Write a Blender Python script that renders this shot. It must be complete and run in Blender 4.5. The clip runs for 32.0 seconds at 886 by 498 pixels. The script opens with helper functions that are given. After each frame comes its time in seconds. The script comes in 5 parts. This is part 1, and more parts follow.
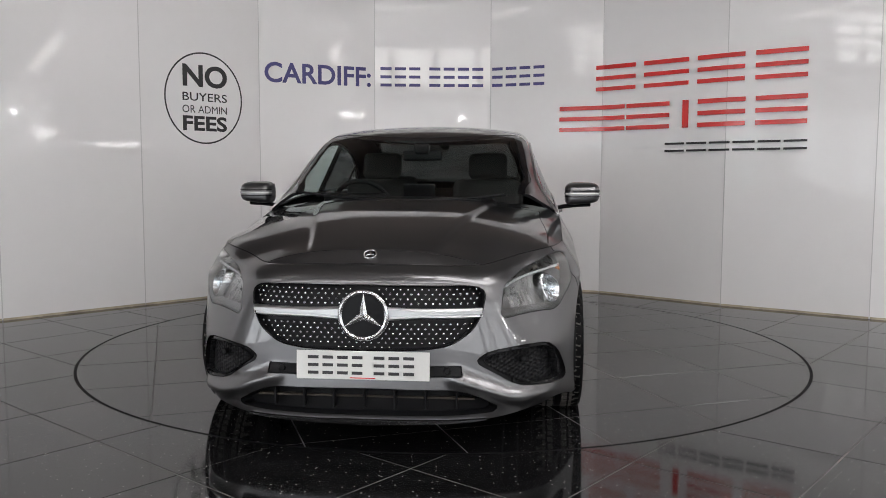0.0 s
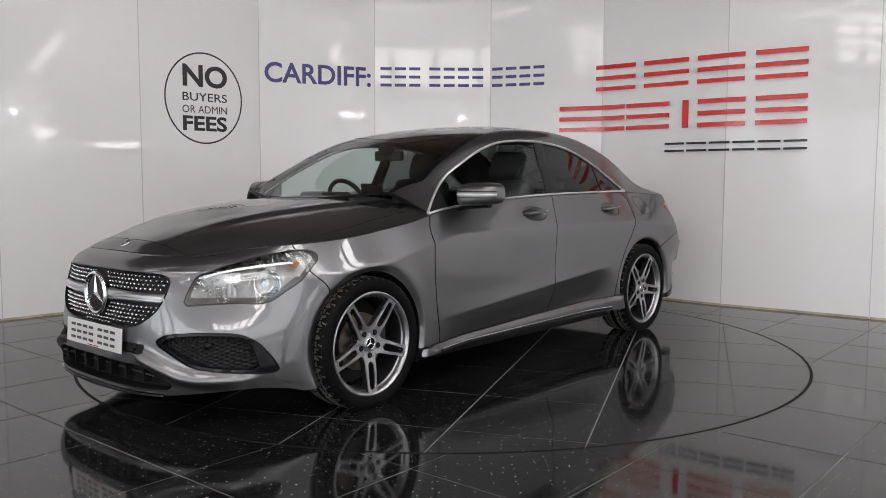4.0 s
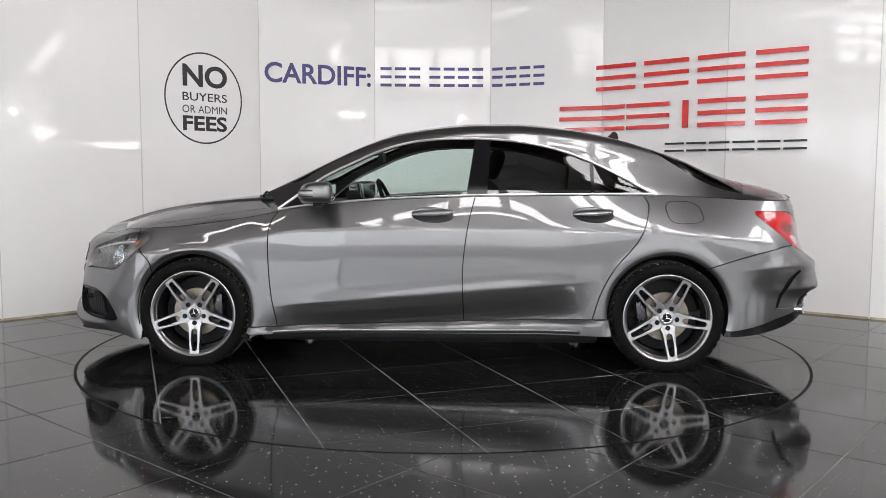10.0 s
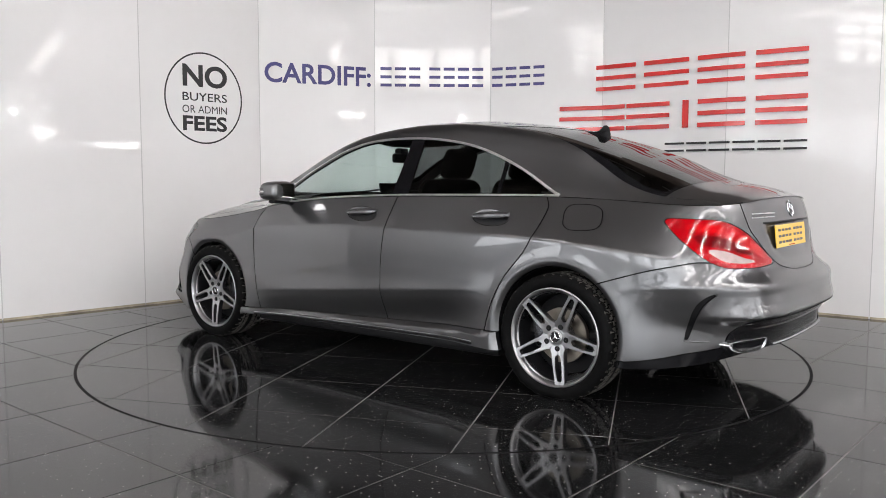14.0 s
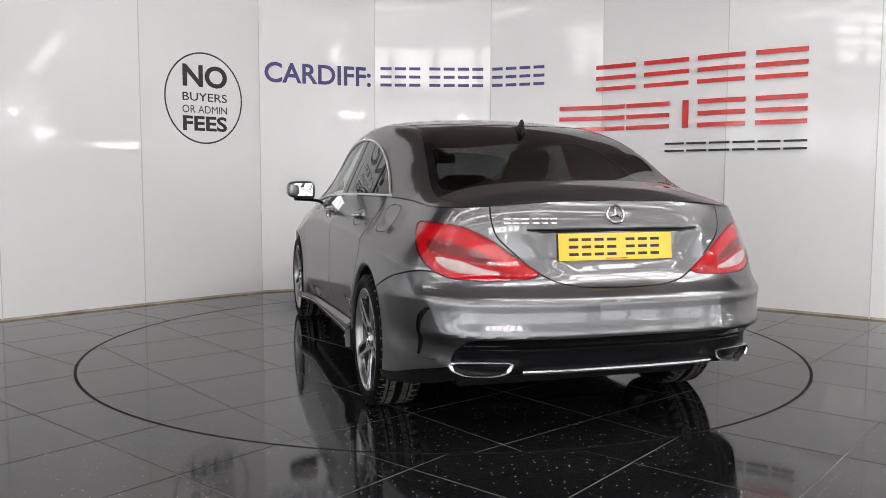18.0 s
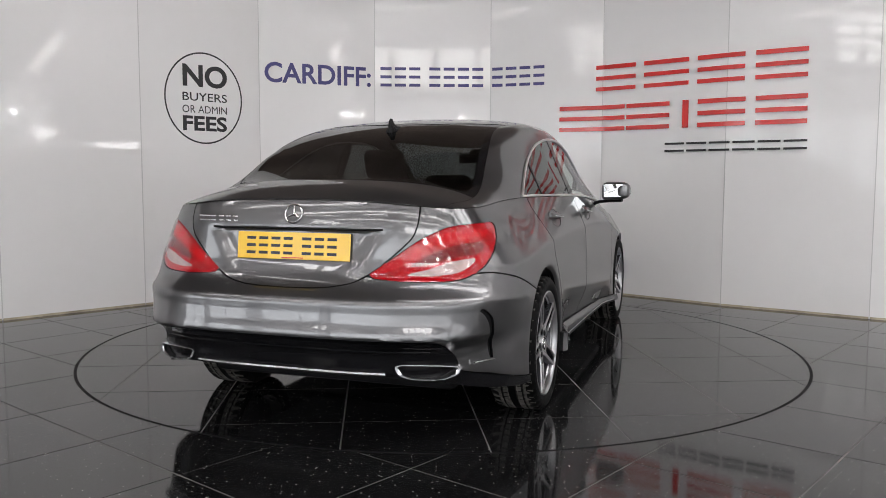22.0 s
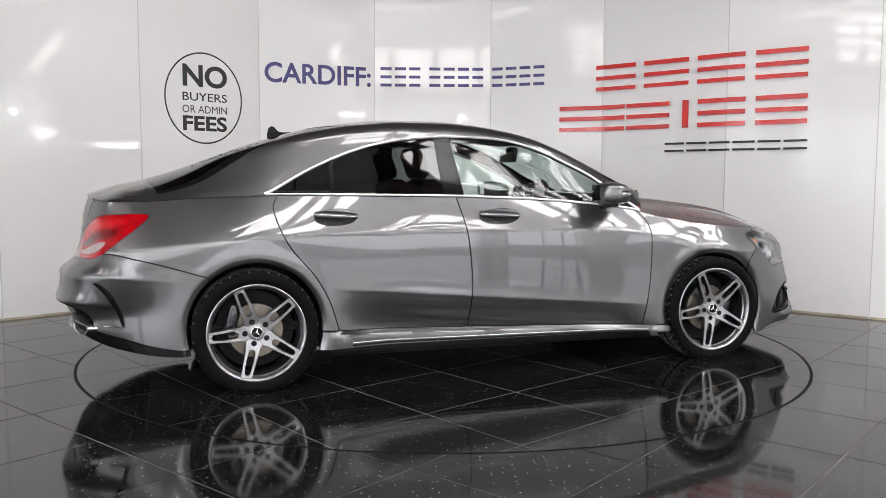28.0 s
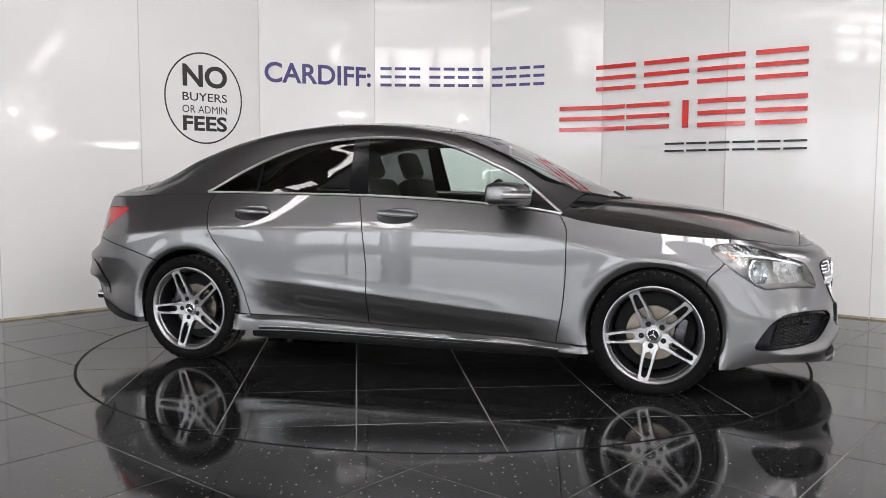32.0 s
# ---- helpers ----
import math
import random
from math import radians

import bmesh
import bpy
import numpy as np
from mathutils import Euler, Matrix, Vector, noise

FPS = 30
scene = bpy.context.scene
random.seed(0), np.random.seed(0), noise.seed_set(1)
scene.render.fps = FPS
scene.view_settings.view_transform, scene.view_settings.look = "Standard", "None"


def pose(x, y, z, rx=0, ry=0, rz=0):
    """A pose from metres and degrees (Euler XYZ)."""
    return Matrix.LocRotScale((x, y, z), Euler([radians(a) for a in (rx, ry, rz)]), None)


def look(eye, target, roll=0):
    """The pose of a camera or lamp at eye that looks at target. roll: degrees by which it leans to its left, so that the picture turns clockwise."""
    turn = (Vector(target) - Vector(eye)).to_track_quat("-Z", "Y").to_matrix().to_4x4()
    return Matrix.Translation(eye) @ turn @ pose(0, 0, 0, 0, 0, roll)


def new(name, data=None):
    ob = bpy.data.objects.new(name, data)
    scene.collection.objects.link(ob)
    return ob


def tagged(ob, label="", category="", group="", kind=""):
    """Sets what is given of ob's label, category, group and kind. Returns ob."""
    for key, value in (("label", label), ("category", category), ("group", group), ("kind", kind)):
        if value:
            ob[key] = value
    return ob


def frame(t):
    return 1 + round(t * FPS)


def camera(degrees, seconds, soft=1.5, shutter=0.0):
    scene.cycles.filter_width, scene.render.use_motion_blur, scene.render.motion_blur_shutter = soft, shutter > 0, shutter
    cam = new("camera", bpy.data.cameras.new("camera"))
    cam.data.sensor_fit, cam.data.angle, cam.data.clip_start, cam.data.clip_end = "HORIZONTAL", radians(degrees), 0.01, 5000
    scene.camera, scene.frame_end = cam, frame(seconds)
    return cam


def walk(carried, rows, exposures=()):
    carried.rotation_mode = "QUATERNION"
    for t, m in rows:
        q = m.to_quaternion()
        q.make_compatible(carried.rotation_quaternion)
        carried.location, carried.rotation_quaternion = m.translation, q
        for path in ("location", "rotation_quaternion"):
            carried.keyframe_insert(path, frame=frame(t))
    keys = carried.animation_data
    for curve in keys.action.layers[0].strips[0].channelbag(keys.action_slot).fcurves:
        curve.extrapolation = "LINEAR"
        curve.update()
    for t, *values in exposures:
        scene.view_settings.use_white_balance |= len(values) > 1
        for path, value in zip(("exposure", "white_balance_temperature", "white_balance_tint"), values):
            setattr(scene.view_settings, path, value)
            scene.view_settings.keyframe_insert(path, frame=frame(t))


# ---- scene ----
cam = camera(56.43, 32.0, soft=0.9)
EYE = (0.0, -5.417, 1.079)
TILT = radians(4.825)
VIEW = look(EYE, (-0.0006, EYE[1] + math.cos(TILT), EYE[2] - math.sin(TILT)), 0.166)
walk(cam, [(0.0, VIEW), (32.0, VIEW)], exposures=[(0.0, 0.84), (3.0, 0.87), (6.0, 1.27), (7.0, 1.31), (9.0, 1.33), (11.0, 1.30), (12.0, 1.27), (14.0, 1.39), (17.0, 1.46), (18.0, 1.26), (19.0, 1.08), (21.0, 0.98), (23.0, 0.99), (25.0, 1.14), (28.0, 1.29), (30.0, 1.37), (32.0, 1.35)])

# ---- light ----
world = bpy.data.worlds.new("world")
scene.world = world
world.use_nodes = True
wn = world.node_tree.nodes
wn["Background"].inputs["Color"].default_value = (0.75, 0.85, 1.0, 1)
wn["Background"].inputs["Strength"].default_value = 0.6


# ---- small tools ----
def fade(a, b, x):
    t = np.clip((x - a) / (b - a), 0, 1)
    return t * t * (3 - 2 * t)


def curve(pairs):
    """A smooth function through pairs (x, y)."""
    pairs = sorted(pairs)
    xs, ys = np.array([p[0] for p in pairs], float), np.array([p[1] for p in pairs], float)
    d = np.diff(ys) / np.diff(xs)
    m = np.empty_like(ys)
    m[0], m[-1] = d[0], d[-1]
    h = np.diff(xs)
    m[1:-1] = (d[:-1] * h[1:] + d[1:] * h[:-1]) / (h[1:] + h[:-1])
    flat = d[:-1] * d[1:] <= 0
    m[1:-1][flat] = 0

    def f(x):
        x = np.clip(np.asarray(x, float), xs[0], xs[-1])
        i = np.clip(np.searchsorted(xs, x, side="right") - 1, 0, len(xs) - 2)
        w = xs[i + 1] - xs[i]
        t = (x - xs[i]) / w
        return ((2 * t**3 - 3 * t**2 + 1) * ys[i] + (t**3 - 2 * t**2 + t) * w * m[i]
                + (3 * t**2 - 2 * t**3) * ys[i + 1] + (t**3 - t**2) * w * m[i + 1])
    return f


def inside(poly, a, b):
    """Which of the points (a, b) lie in the polygon."""
    hit = np.zeros(np.shape(a), bool)
    n = len(poly)
    for i in range(n):
        (x0, y0), (x1, y1) = poly[i], poly[(i + 1) % n]
        if y0 == y1:
            continue
        cross = ((y0 > b) != (y1 > b)) & (a < (x1 - x0) * (b - y0) / (y1 - y0) + x0)
        hit ^= cross
    return hit


def rounded(poly, k=3):
    """The polygon with its corners cut k times."""
    for _ in range(k):
        out = []
        for i in range(len(poly)):
            p, q = np.array(poly[i]), np.array(poly[(i + 1) % len(poly)])
            out += [tuple(p * 0.8 + q * 0.2), tuple(p * 0.2 + q * 0.8)]
        poly = out
    return poly


def mesh_of(name, verts, faces, smooth=True):
    me = bpy.data.meshes.new(name)
    me.from_pydata([tuple(map(float, v)) for v in verts], [], [tuple(map(int, f)) for f in faces])
    me.validate()
    if smooth:
        me.polygons.foreach_set("use_smooth", [True] * len(me.polygons))
    return me


def part(name, data, material, parent=None, label="", smooth=True, sharp=40):
    """One mesh object out of a bmesh or (verts, faces), under a thing or a part."""
    if isinstance(data, tuple):
        me = mesh_of(name, data[0], data[1], smooth)
    else:
        me = bpy.data.meshes.new(name)
        data.to_mesh(me)
        data.free()
        if smooth:
            me.polygons.foreach_set("use_smooth", [True] * len(me.polygons))
    if smooth and sharp:
        me.set_sharp_from_angle(angle=radians(sharp))
    for m in (material if isinstance(material, (list, tuple)) else [material]):
        me.materials.append(m)
    ob = new(name, me)
    if parent:
        ob.parent = parent
    if label:
        tagged(ob, label)
    return ob


def panel(name, piece, material, parent, label="", seal=None):
    """A body panel; the folded rim (its four-sided faces) is coloured dark to put shade into the shut lines."""
    ob = part(name, piece, [material, seal or BLACK], parent, label)
    for p in ob.data.polygons:
        if len(p.vertices) == 4:
            p.material_index = 1
    return ob


def rbox(sx, sy, sz, r=0.01, seg=2, m=None):
    """A box with rounded edges, centred."""
    bm = bmesh.new()
    bmesh.ops.create_cube(bm, size=1, matrix=Matrix.Diagonal((sx, sy, sz, 1)))
    if r > 0:
        bmesh.ops.bevel(bm, geom=bm.edges[:], offset=min(r, 0.49 * min(sx, sy, sz)), segments=seg, profile=0.5, affect="EDGES")
    if m:
        bmesh.ops.transform(bm, matrix=m, verts=bm.verts[:])
    return bm


def lathe(profile, seg=48, closed=False):
    """Verts and faces of a profile of (radius, y) turned round the y axis."""
    v, f = [], []
    n = len(profile)
    for k in range(seg):
        a = 2 * math.pi * k / seg
        v += [(r * math.cos(a), y, r * math.sin(a)) for r, y in profile]
    for k in range(seg):
        b0, b1 = k * n, (k + 1) % seg * n
        for i in range(n if closed else n - 1):
            j = (i + 1) % n
            f.append((b0 + i, b0 + j, b1 + j, b1 + i))
    return v, f


def tube(points, radius, seg=8, closed=False, flat=1.0, up=(0, 0, 1)):
    """Verts and faces of a tube along points; flat squeezes it along up."""
    pts = [Vector(p) for p in points]
    n = len(pts)
    v, f = [], []
    for i, p in enumerate(pts):
        a = pts[(i - 1) % n] if closed or i else p
        b = pts[(i + 1) % n] if closed or i < n - 1 else p
        t = (b - a).normalized()
        side = t.cross(Vector(up))
        side = side.normalized() if side.length > 1e-4 else Vector((1, 0, 0))
        top = side.cross(t).normalized()
        for k in range(seg):
            c = 2 * math.pi * k / seg
            v.append(p + side * radius * math.cos(c) + top * radius * flat * math.sin(c))
    for i in range(n if closed else n - 1):
        j = (i + 1) % n
        for k in range(seg):
            l = (k + 1) % seg
            f.append((i * seg + k, i * seg + l, j * seg + l, j * seg + k))
    if not closed:
        f += [tuple(range(seg))[::-1], tuple((n - 1) * seg + k for k in range(seg))]
    return v, f


def joined(*pieces):
    v, f = [], []
    for pv, pf in pieces:
        k = len(v)
        v += [tuple(p) for p in pv]
        f += [tuple(i + k for i in q) for q in pf]
    return v, f


def moved(piece, m):
    return [tuple(m @ Vector(p)) for p in piece[0]], piece[1]


# ---- materials ----
def shader(name, color, rough=0.5, metal=0.0, coat=0.0, spec=0.5, emit=0.0, vary=0.06, scale=6.0, bump=0.0, bump_scale=200.0, rough_vary=0.1):
    """A principled material, its colour and gloss uneven at two scales, with a fine relief."""
    m = bpy.data.materials.new(name)
    m.use_nodes = True
    t = m.node_tree
    b = t.nodes["Principled BSDF"]
    b.inputs["Metallic"].default_value = metal
    b.inputs["Coat Weight"].default_value = coat
    b.inputs["Coat Roughness"].default_value = 0.02
    b.inputs["Coat IOR"].default_value = 1.6
    b.inputs["Specular IOR Level"].default_value = spec
    if emit:
        b.inputs["Emission Color"].default_value = (*color, 1)
        b.inputs["Emission Strength"].default_value = emit
    co = t.nodes.new("ShaderNodeTexCoord")
    big, fine = t.nodes.new("ShaderNodeTexNoise"), t.nodes.new("ShaderNodeTexNoise")
    big.inputs["Scale"].default_value, fine.inputs["Scale"].default_value = scale, scale * 17
    big.inputs["Detail"].default_value = 4
    for q in (big, fine):
        t.links.new(co.outputs["Object"], q.inputs["Vector"])
    mix = t.nodes.new("ShaderNodeMath")
    mix.operation = "MULTIPLY_ADD"
    mix.inputs[1].default_value = 0.35
    t.links.new(fine.outputs["Fac"], mix.inputs[0])
    t.links.new(big.outputs["Fac"], mix.inputs[2])
    ramp = t.nodes.new("ShaderNodeMapRange")
    ramp.inputs["From Min"].default_value, ramp.inputs["From Max"].default_value = 0.4, 0.95
    ramp.inputs["To Min"].default_value, ramp.inputs["To Max"].default_value = 1 - vary, 1 + vary
    t.links.new(mix.outputs[0], ramp.inputs["Value"])
    mul = t.nodes.new("ShaderNodeVectorMath")
    mul.operation = "SCALE"
    mul.inputs[0].default_value = color
    t.links.new(ramp.outputs["Result"], mul.inputs["Scale"])
    t.links.new(mul.outputs["Vector"], b.inputs["Base Color"])
    rr = t.nodes.new("ShaderNodeMapRange")
    rr.inputs["From Min"].default_value, rr.inputs["From Max"].default_value = 0.4, 0.95
    rr.inputs["To Min"].default_value, rr.inputs["To Max"].default_value = rough * (1 - rough_vary), min(1, rough * (1 + rough_vary))
    t.links.new(mix.outputs[0], rr.inputs["Value"])
    t.links.new(rr.outputs["Result"], b.inputs["Roughness"])
    if bump:
        n = t.nodes.new("ShaderNodeTexNoise")
        n.inputs["Scale"].default_value = bump_scale
        t.links.new(co.outputs["Object"], n.inputs["Vector"])
        bp = t.nodes.new("ShaderNodeBump")
        bp.inputs["Strength"].default_value = bump
        bp.inputs["Distance"].default_value = 0.002
        t.links.new(n.outputs["Fac"], bp.inputs["Height"])
        t.links.new(bp.outputs["Normal"], b.inputs["Normal"])
    return m


def glass(name, tint, rough=0.0, clear=0.9):
    """Thin glass: a clear tinted pane with a mirror-like gloss."""
    m = bpy.data.materials.new(name)
    m.use_nodes = True
    t = m.node_tree
    t.nodes.remove(t.nodes["Principled BSDF"])
    out = t.nodes["Material Output"]
    tr, gl = t.nodes.new("ShaderNodeBsdfTransparent"), t.nodes.new("ShaderNodeBsdfGlossy")
    tr.inputs["Color"].default_value = (*tint, 1)
    gl.inputs["Roughness"].default_value = rough
    lw = t.nodes.new("ShaderNodeLayerWeight")
    lw.inputs["Blend"].default_value = 0.5
    pw, ma = t.nodes.new("ShaderNodeMath"), t.nodes.new("ShaderNodeMath")
    pw.operation, ma.operation = "POWER", "MULTIPLY_ADD"
    pw.inputs[1].default_value = 5.0
    ma.inputs[1].default_value, ma.inputs[2].default_value = 0.94, 0.05
    t.links.new(lw.outputs["Facing"], pw.inputs[0])
    t.links.new(pw.outputs[0], ma.inputs[0])
    mx = t.nodes.new("ShaderNodeMixShader")
    t.links.new(ma.outputs[0], mx.inputs["Fac"])
    t.links.new(tr.outputs[0], mx.inputs[1])
    t.links.new(gl.outputs[0], mx.inputs[2])
    t.links.new(mx.outputs[0], out.inputs["Surface"])
    return m


PAINT = shader("grey_metallic_paint", (0.138, 0.138, 0.143), 0.30, 0.88, coat=1.0, vary=0.02, scale=2.0, rough_vary=0.02)
# the flakes lie under the clear coat, so they gain little at a flat angle
PAINT.node_tree.nodes["Principled BSDF"].inputs["Specular Tint"].default_value = (0.20, 0.20, 0.205, 1)
PAINT.node_tree.nodes["Principled BSDF"].inputs["Coat Roughness"].default_value = 0.008
BLACK = shader("black_plastic", (0.008, 0.008, 0.009), 0.5, spec=0.16, bump=0.15, bump_scale=400)
GLOSSBLACK = shader("gloss_black", (0.006, 0.006, 0.007), 0.1, spec=0.2, vary=0.02)
CHROME = shader("chrome", (0.75, 0.76, 0.78), 0.2, 1.0, vary=0.02)
RUBBER = shader("tyre_rubber", (0.004, 0.004, 0.0042), 0.6, spec=0.07, bump=0.3, bump_scale=120, vary=0.2)
TREAD = shader("worn_tread", (0.10, 0.095, 0.088), 0.7, spec=0.2, vary=0.3, scale=30)
ALLOY = shader("polished_alloy", (0.37, 0.37, 0.38), 0.32, 0.9, vary=0.05)
ALLOYDARK = shader("grey_alloy_sides", (0.06, 0.06, 0.066), 0.28, 0.8)
TRIM = shader("bright_window_trim", (0.85, 0.85, 0.85), 0.32, 0.9, vary=0.02)
DISC = shader("brake_disc", (0.22, 0.195, 0.165), 0.42, 1.0, vary=0.25, scale=20)
LENSRED = shader("red_lens", (0.40, 0.001, 0.005), 0.06, coat=0.0, spec=0.35, vary=0.25, scale=16, bump=0.12, bump_scale=70)
LENSBRIGHT = shader("bright_red_lens", (0.58, 0.003, 0.007), 0.06, coat=0.0, spec=0.4, vary=0.15, scale=20)
LENSDEEP = shader("deep_red_lens", (0.17, 0.002, 0.005), 0.05, coat=0.0, spec=0.4, vary=0.35, scale=14)
LENSWHITE = shader("clear_lens", (0.52, 0.38, 0.36), 0.12, coat=0.0, vary=0.2, scale=18)
INDICATOR = shader("clear_indicator", (0.55, 0.55, 0.55), 0.15, coat=1.0)
REFLECTOR = shader("lamp_reflector", (0.62, 0.63, 0.64), 0.2, 1.0, vary=0.15, scale=14)
DIMCHROME = shader("dull_chrome", (0.32, 0.315, 0.31), 0.28, 1.0, vary=0.5, scale=30)
SLITGLOW = shader("bright_slit_glow", (1.0, 0.98, 0.96), 0.5, emit=9.0, vary=0.0)
SPOTGLOW = shader("spot_lamp_glow", (1.0, 0.98, 0.96), 0.5, emit=32.0, vary=0.0)
AMBER = shader("amber_lens", (0.38, 0.14, 0.05), 0.15, coat=1.0)
SCREEN = glass("windscreen_glass", (0.80, 0.88, 0.86))
TINTED = glass("tinted_glass", (0.16, 0.17, 0.17))
REARTINT = glass("dark_tinted_glass", (0.07, 0.073, 0.073))
SIDEGLASS = glass("side_glass", (0.84, 0.93, 0.90))
LAMPGLASS = glass("lamp_cover", (0.92, 0.94, 0.95))
CLOTH = shader("dark_seat_cloth", (0.014, 0.0135, 0.0135), 0.85, bump=0.4, bump_scale=500)
WHITEPLATE = shader("white_plate", (0.66, 0.66, 0.64), 0.34, coat=0.4)
YELLOWPLATE = shader("yellow_plate", (0.85, 0.52, 0.02), 0.34, coat=0.4)
INK = shader("black_ink", (0.012, 0.012, 0.014), 0.35)
BLUEINK = shader("dark_blue_vinyl", (0.035, 0.03, 0.16), 0.34)
REDLETTER = shader("red_acrylic", (0.62, 0.022, 0.02), 0.25, coat=0.5)
PANELWHITE = shader("white_gloss_panel", (0.80, 0.79, 0.79), 0.03, spec=0.33, vary=0.02, scale=0.6, bump=0.5, bump_scale=2.5)
GROUT = shader("grout", (0.17, 0.165, 0.16), 0.7, vary=0.3, scale=3)
ROOM = shader("painted_wall", (0.72, 0.71, 0.71), 0.6, bump=0.2, bump_scale=60)
# two tones of the unseen hall walls, picked to darken or lift the car's reflections
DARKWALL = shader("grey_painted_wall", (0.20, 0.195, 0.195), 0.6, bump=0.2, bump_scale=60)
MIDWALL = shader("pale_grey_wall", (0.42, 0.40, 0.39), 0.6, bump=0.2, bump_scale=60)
DECK = shader("brown_roof_deck", (0.21, 0.165, 0.145), 0.6, vary=0.3, scale=0.8)
STEEL = shader("painted_steel", (0.10, 0.07, 0.06), 0.5, vary=0.2)
ROOFLIGHT = shader("rooflight_glow", (1.0, 0.975, 0.975), 0.5, emit=5.0, vary=0.0)
TUBELIGHT = shader("lamp_tube_glow", (1.0, 0.97, 0.95), 0.5, emit=6.0, vary=0.0)
# glow of the added, unseen windows; left ones brighter to balance the car's gloss
DAYLIGHT = shader("window_glow", (0.96, 0.98, 1.0), 0.5, emit=0.9, vary=0.0)
SIDEDAY = shader("side_window_glow", (0.94, 0.97, 1.0), 0.5, emit=1.45, vary=0.0)
CLERESTORY = shader("high_window_glow", (1.0, 0.98, 0.97), 0.5, emit=4.5, vary=0.0)



def mesh_shader():
    """Black plastic with a fine honeycomb relief: three crossing waves."""
    m = shader("honeycomb_plastic", (0.008, 0.008, 0.009), 0.4, spec=0.14)
    t = m.node_tree
    co = t.nodes.new("ShaderNodeTexCoord")
    total = None
    for k in range(3):
        a = k * math.pi / 3
        dot = t.nodes.new("ShaderNodeVectorMath")
        dot.operation = "DOT_PRODUCT"
        dot.inputs[1].default_value = (0.0, 430 * math.cos(a), 430 * math.sin(a))
        t.links.new(co.outputs["Object"], dot.inputs[0])
        wave = t.nodes.new("ShaderNodeMath")
        wave.operation = "COSINE"
        t.links.new(dot.outputs["Value"], wave.inputs[0])
        if total is None:
            total = wave
        else:
            add = t.nodes.new("ShaderNodeMath")
            add.operation = "ADD"
            t.links.new(total.outputs[0], add.inputs[0])
            t.links.new(wave.outputs[0], add.inputs[1])
            total = add
    bp = t.nodes.new("ShaderNodeBump")
    bp.inputs["Strength"].default_value = 0.4
    bp.inputs["Distance"].default_value = 0.003
    bp.invert = True
    t.links.new(total.outputs[0], bp.inputs["Height"])
    t.links.new(bp.outputs["Normal"], t.nodes["Principled BSDF"].inputs["Normal"])
    return m


HONEYCOMB = mesh_shader()


def floor_tile_shader():
    """Polished black stone with pale flecks and dusty patches."""
    m = shader("polished_black_tile", (0.009, 0.009, 0.0095), 0.07, spec=0.42, vary=0.25, scale=2.0, rough_vary=0.5)
    t = m.node_tree
    b = t.nodes["Principled BSDF"]
    old = b.inputs["Base Color"].links[0].from_socket
    geo = t.nodes.new("ShaderNodeTexCoord")
    vo = t.nodes.new("ShaderNodeTexVoronoi")
    vo.inputs["Scale"].default_value = 24.0
    vo.inputs["Randomness"].default_value = 1.0
    rnd = t.nodes.new("ShaderNodeObjectInfo")
    add = t.nodes.new("ShaderNodeVectorMath")
    add.operation = "MULTIPLY_ADD"
    add.inputs[1].default_value = (37.0, 53.0, 11.0)
    t.links.new(rnd.outputs["Random"], add.inputs[0])
    t.links.new(geo.outputs["Object"], add.inputs[2])
    vo.voronoi_dimensions = "2D"
    t.links.new(add.outputs["Vector"], vo.inputs["Vector"])
    near = t.nodes.new("ShaderNodeMath")
    near.operation = "LESS_THAN"
    near.inputs[1].default_value = 0.058
    t.links.new(vo.outputs["Distance"], near.inputs[0])
    pick = t.nodes.new("ShaderNodeSeparateColor")
    t.links.new(vo.outputs["Color"], pick.inputs[0])
    few = t.nodes.new("ShaderNodeMath")
    few.operation = "GREATER_THAN"
    few.inputs[1].default_value = 0.70
    t.links.new(pick.outputs[0], few.inputs[0])
    both = t.nodes.new("ShaderNodeMath")
    both.operation = "MULTIPLY"
    t.links.new(near.outputs[0], both.inputs[0])
    t.links.new(few.outputs[0], both.inputs[1])
    mx = t.nodes.new("ShaderNodeMix")
    mx.data_type = "RGBA"
    t.links.new(both.outputs[0], mx.inputs["Factor"])
    t.links.new(old, mx.inputs["A"])
    mx.inputs["B"].default_value = (0.62, 0.61, 0.58, 1)
    t.links.new(mx.outputs["Result"], b.inputs["Base Color"])
    return m


TILE = floor_tile_shader()

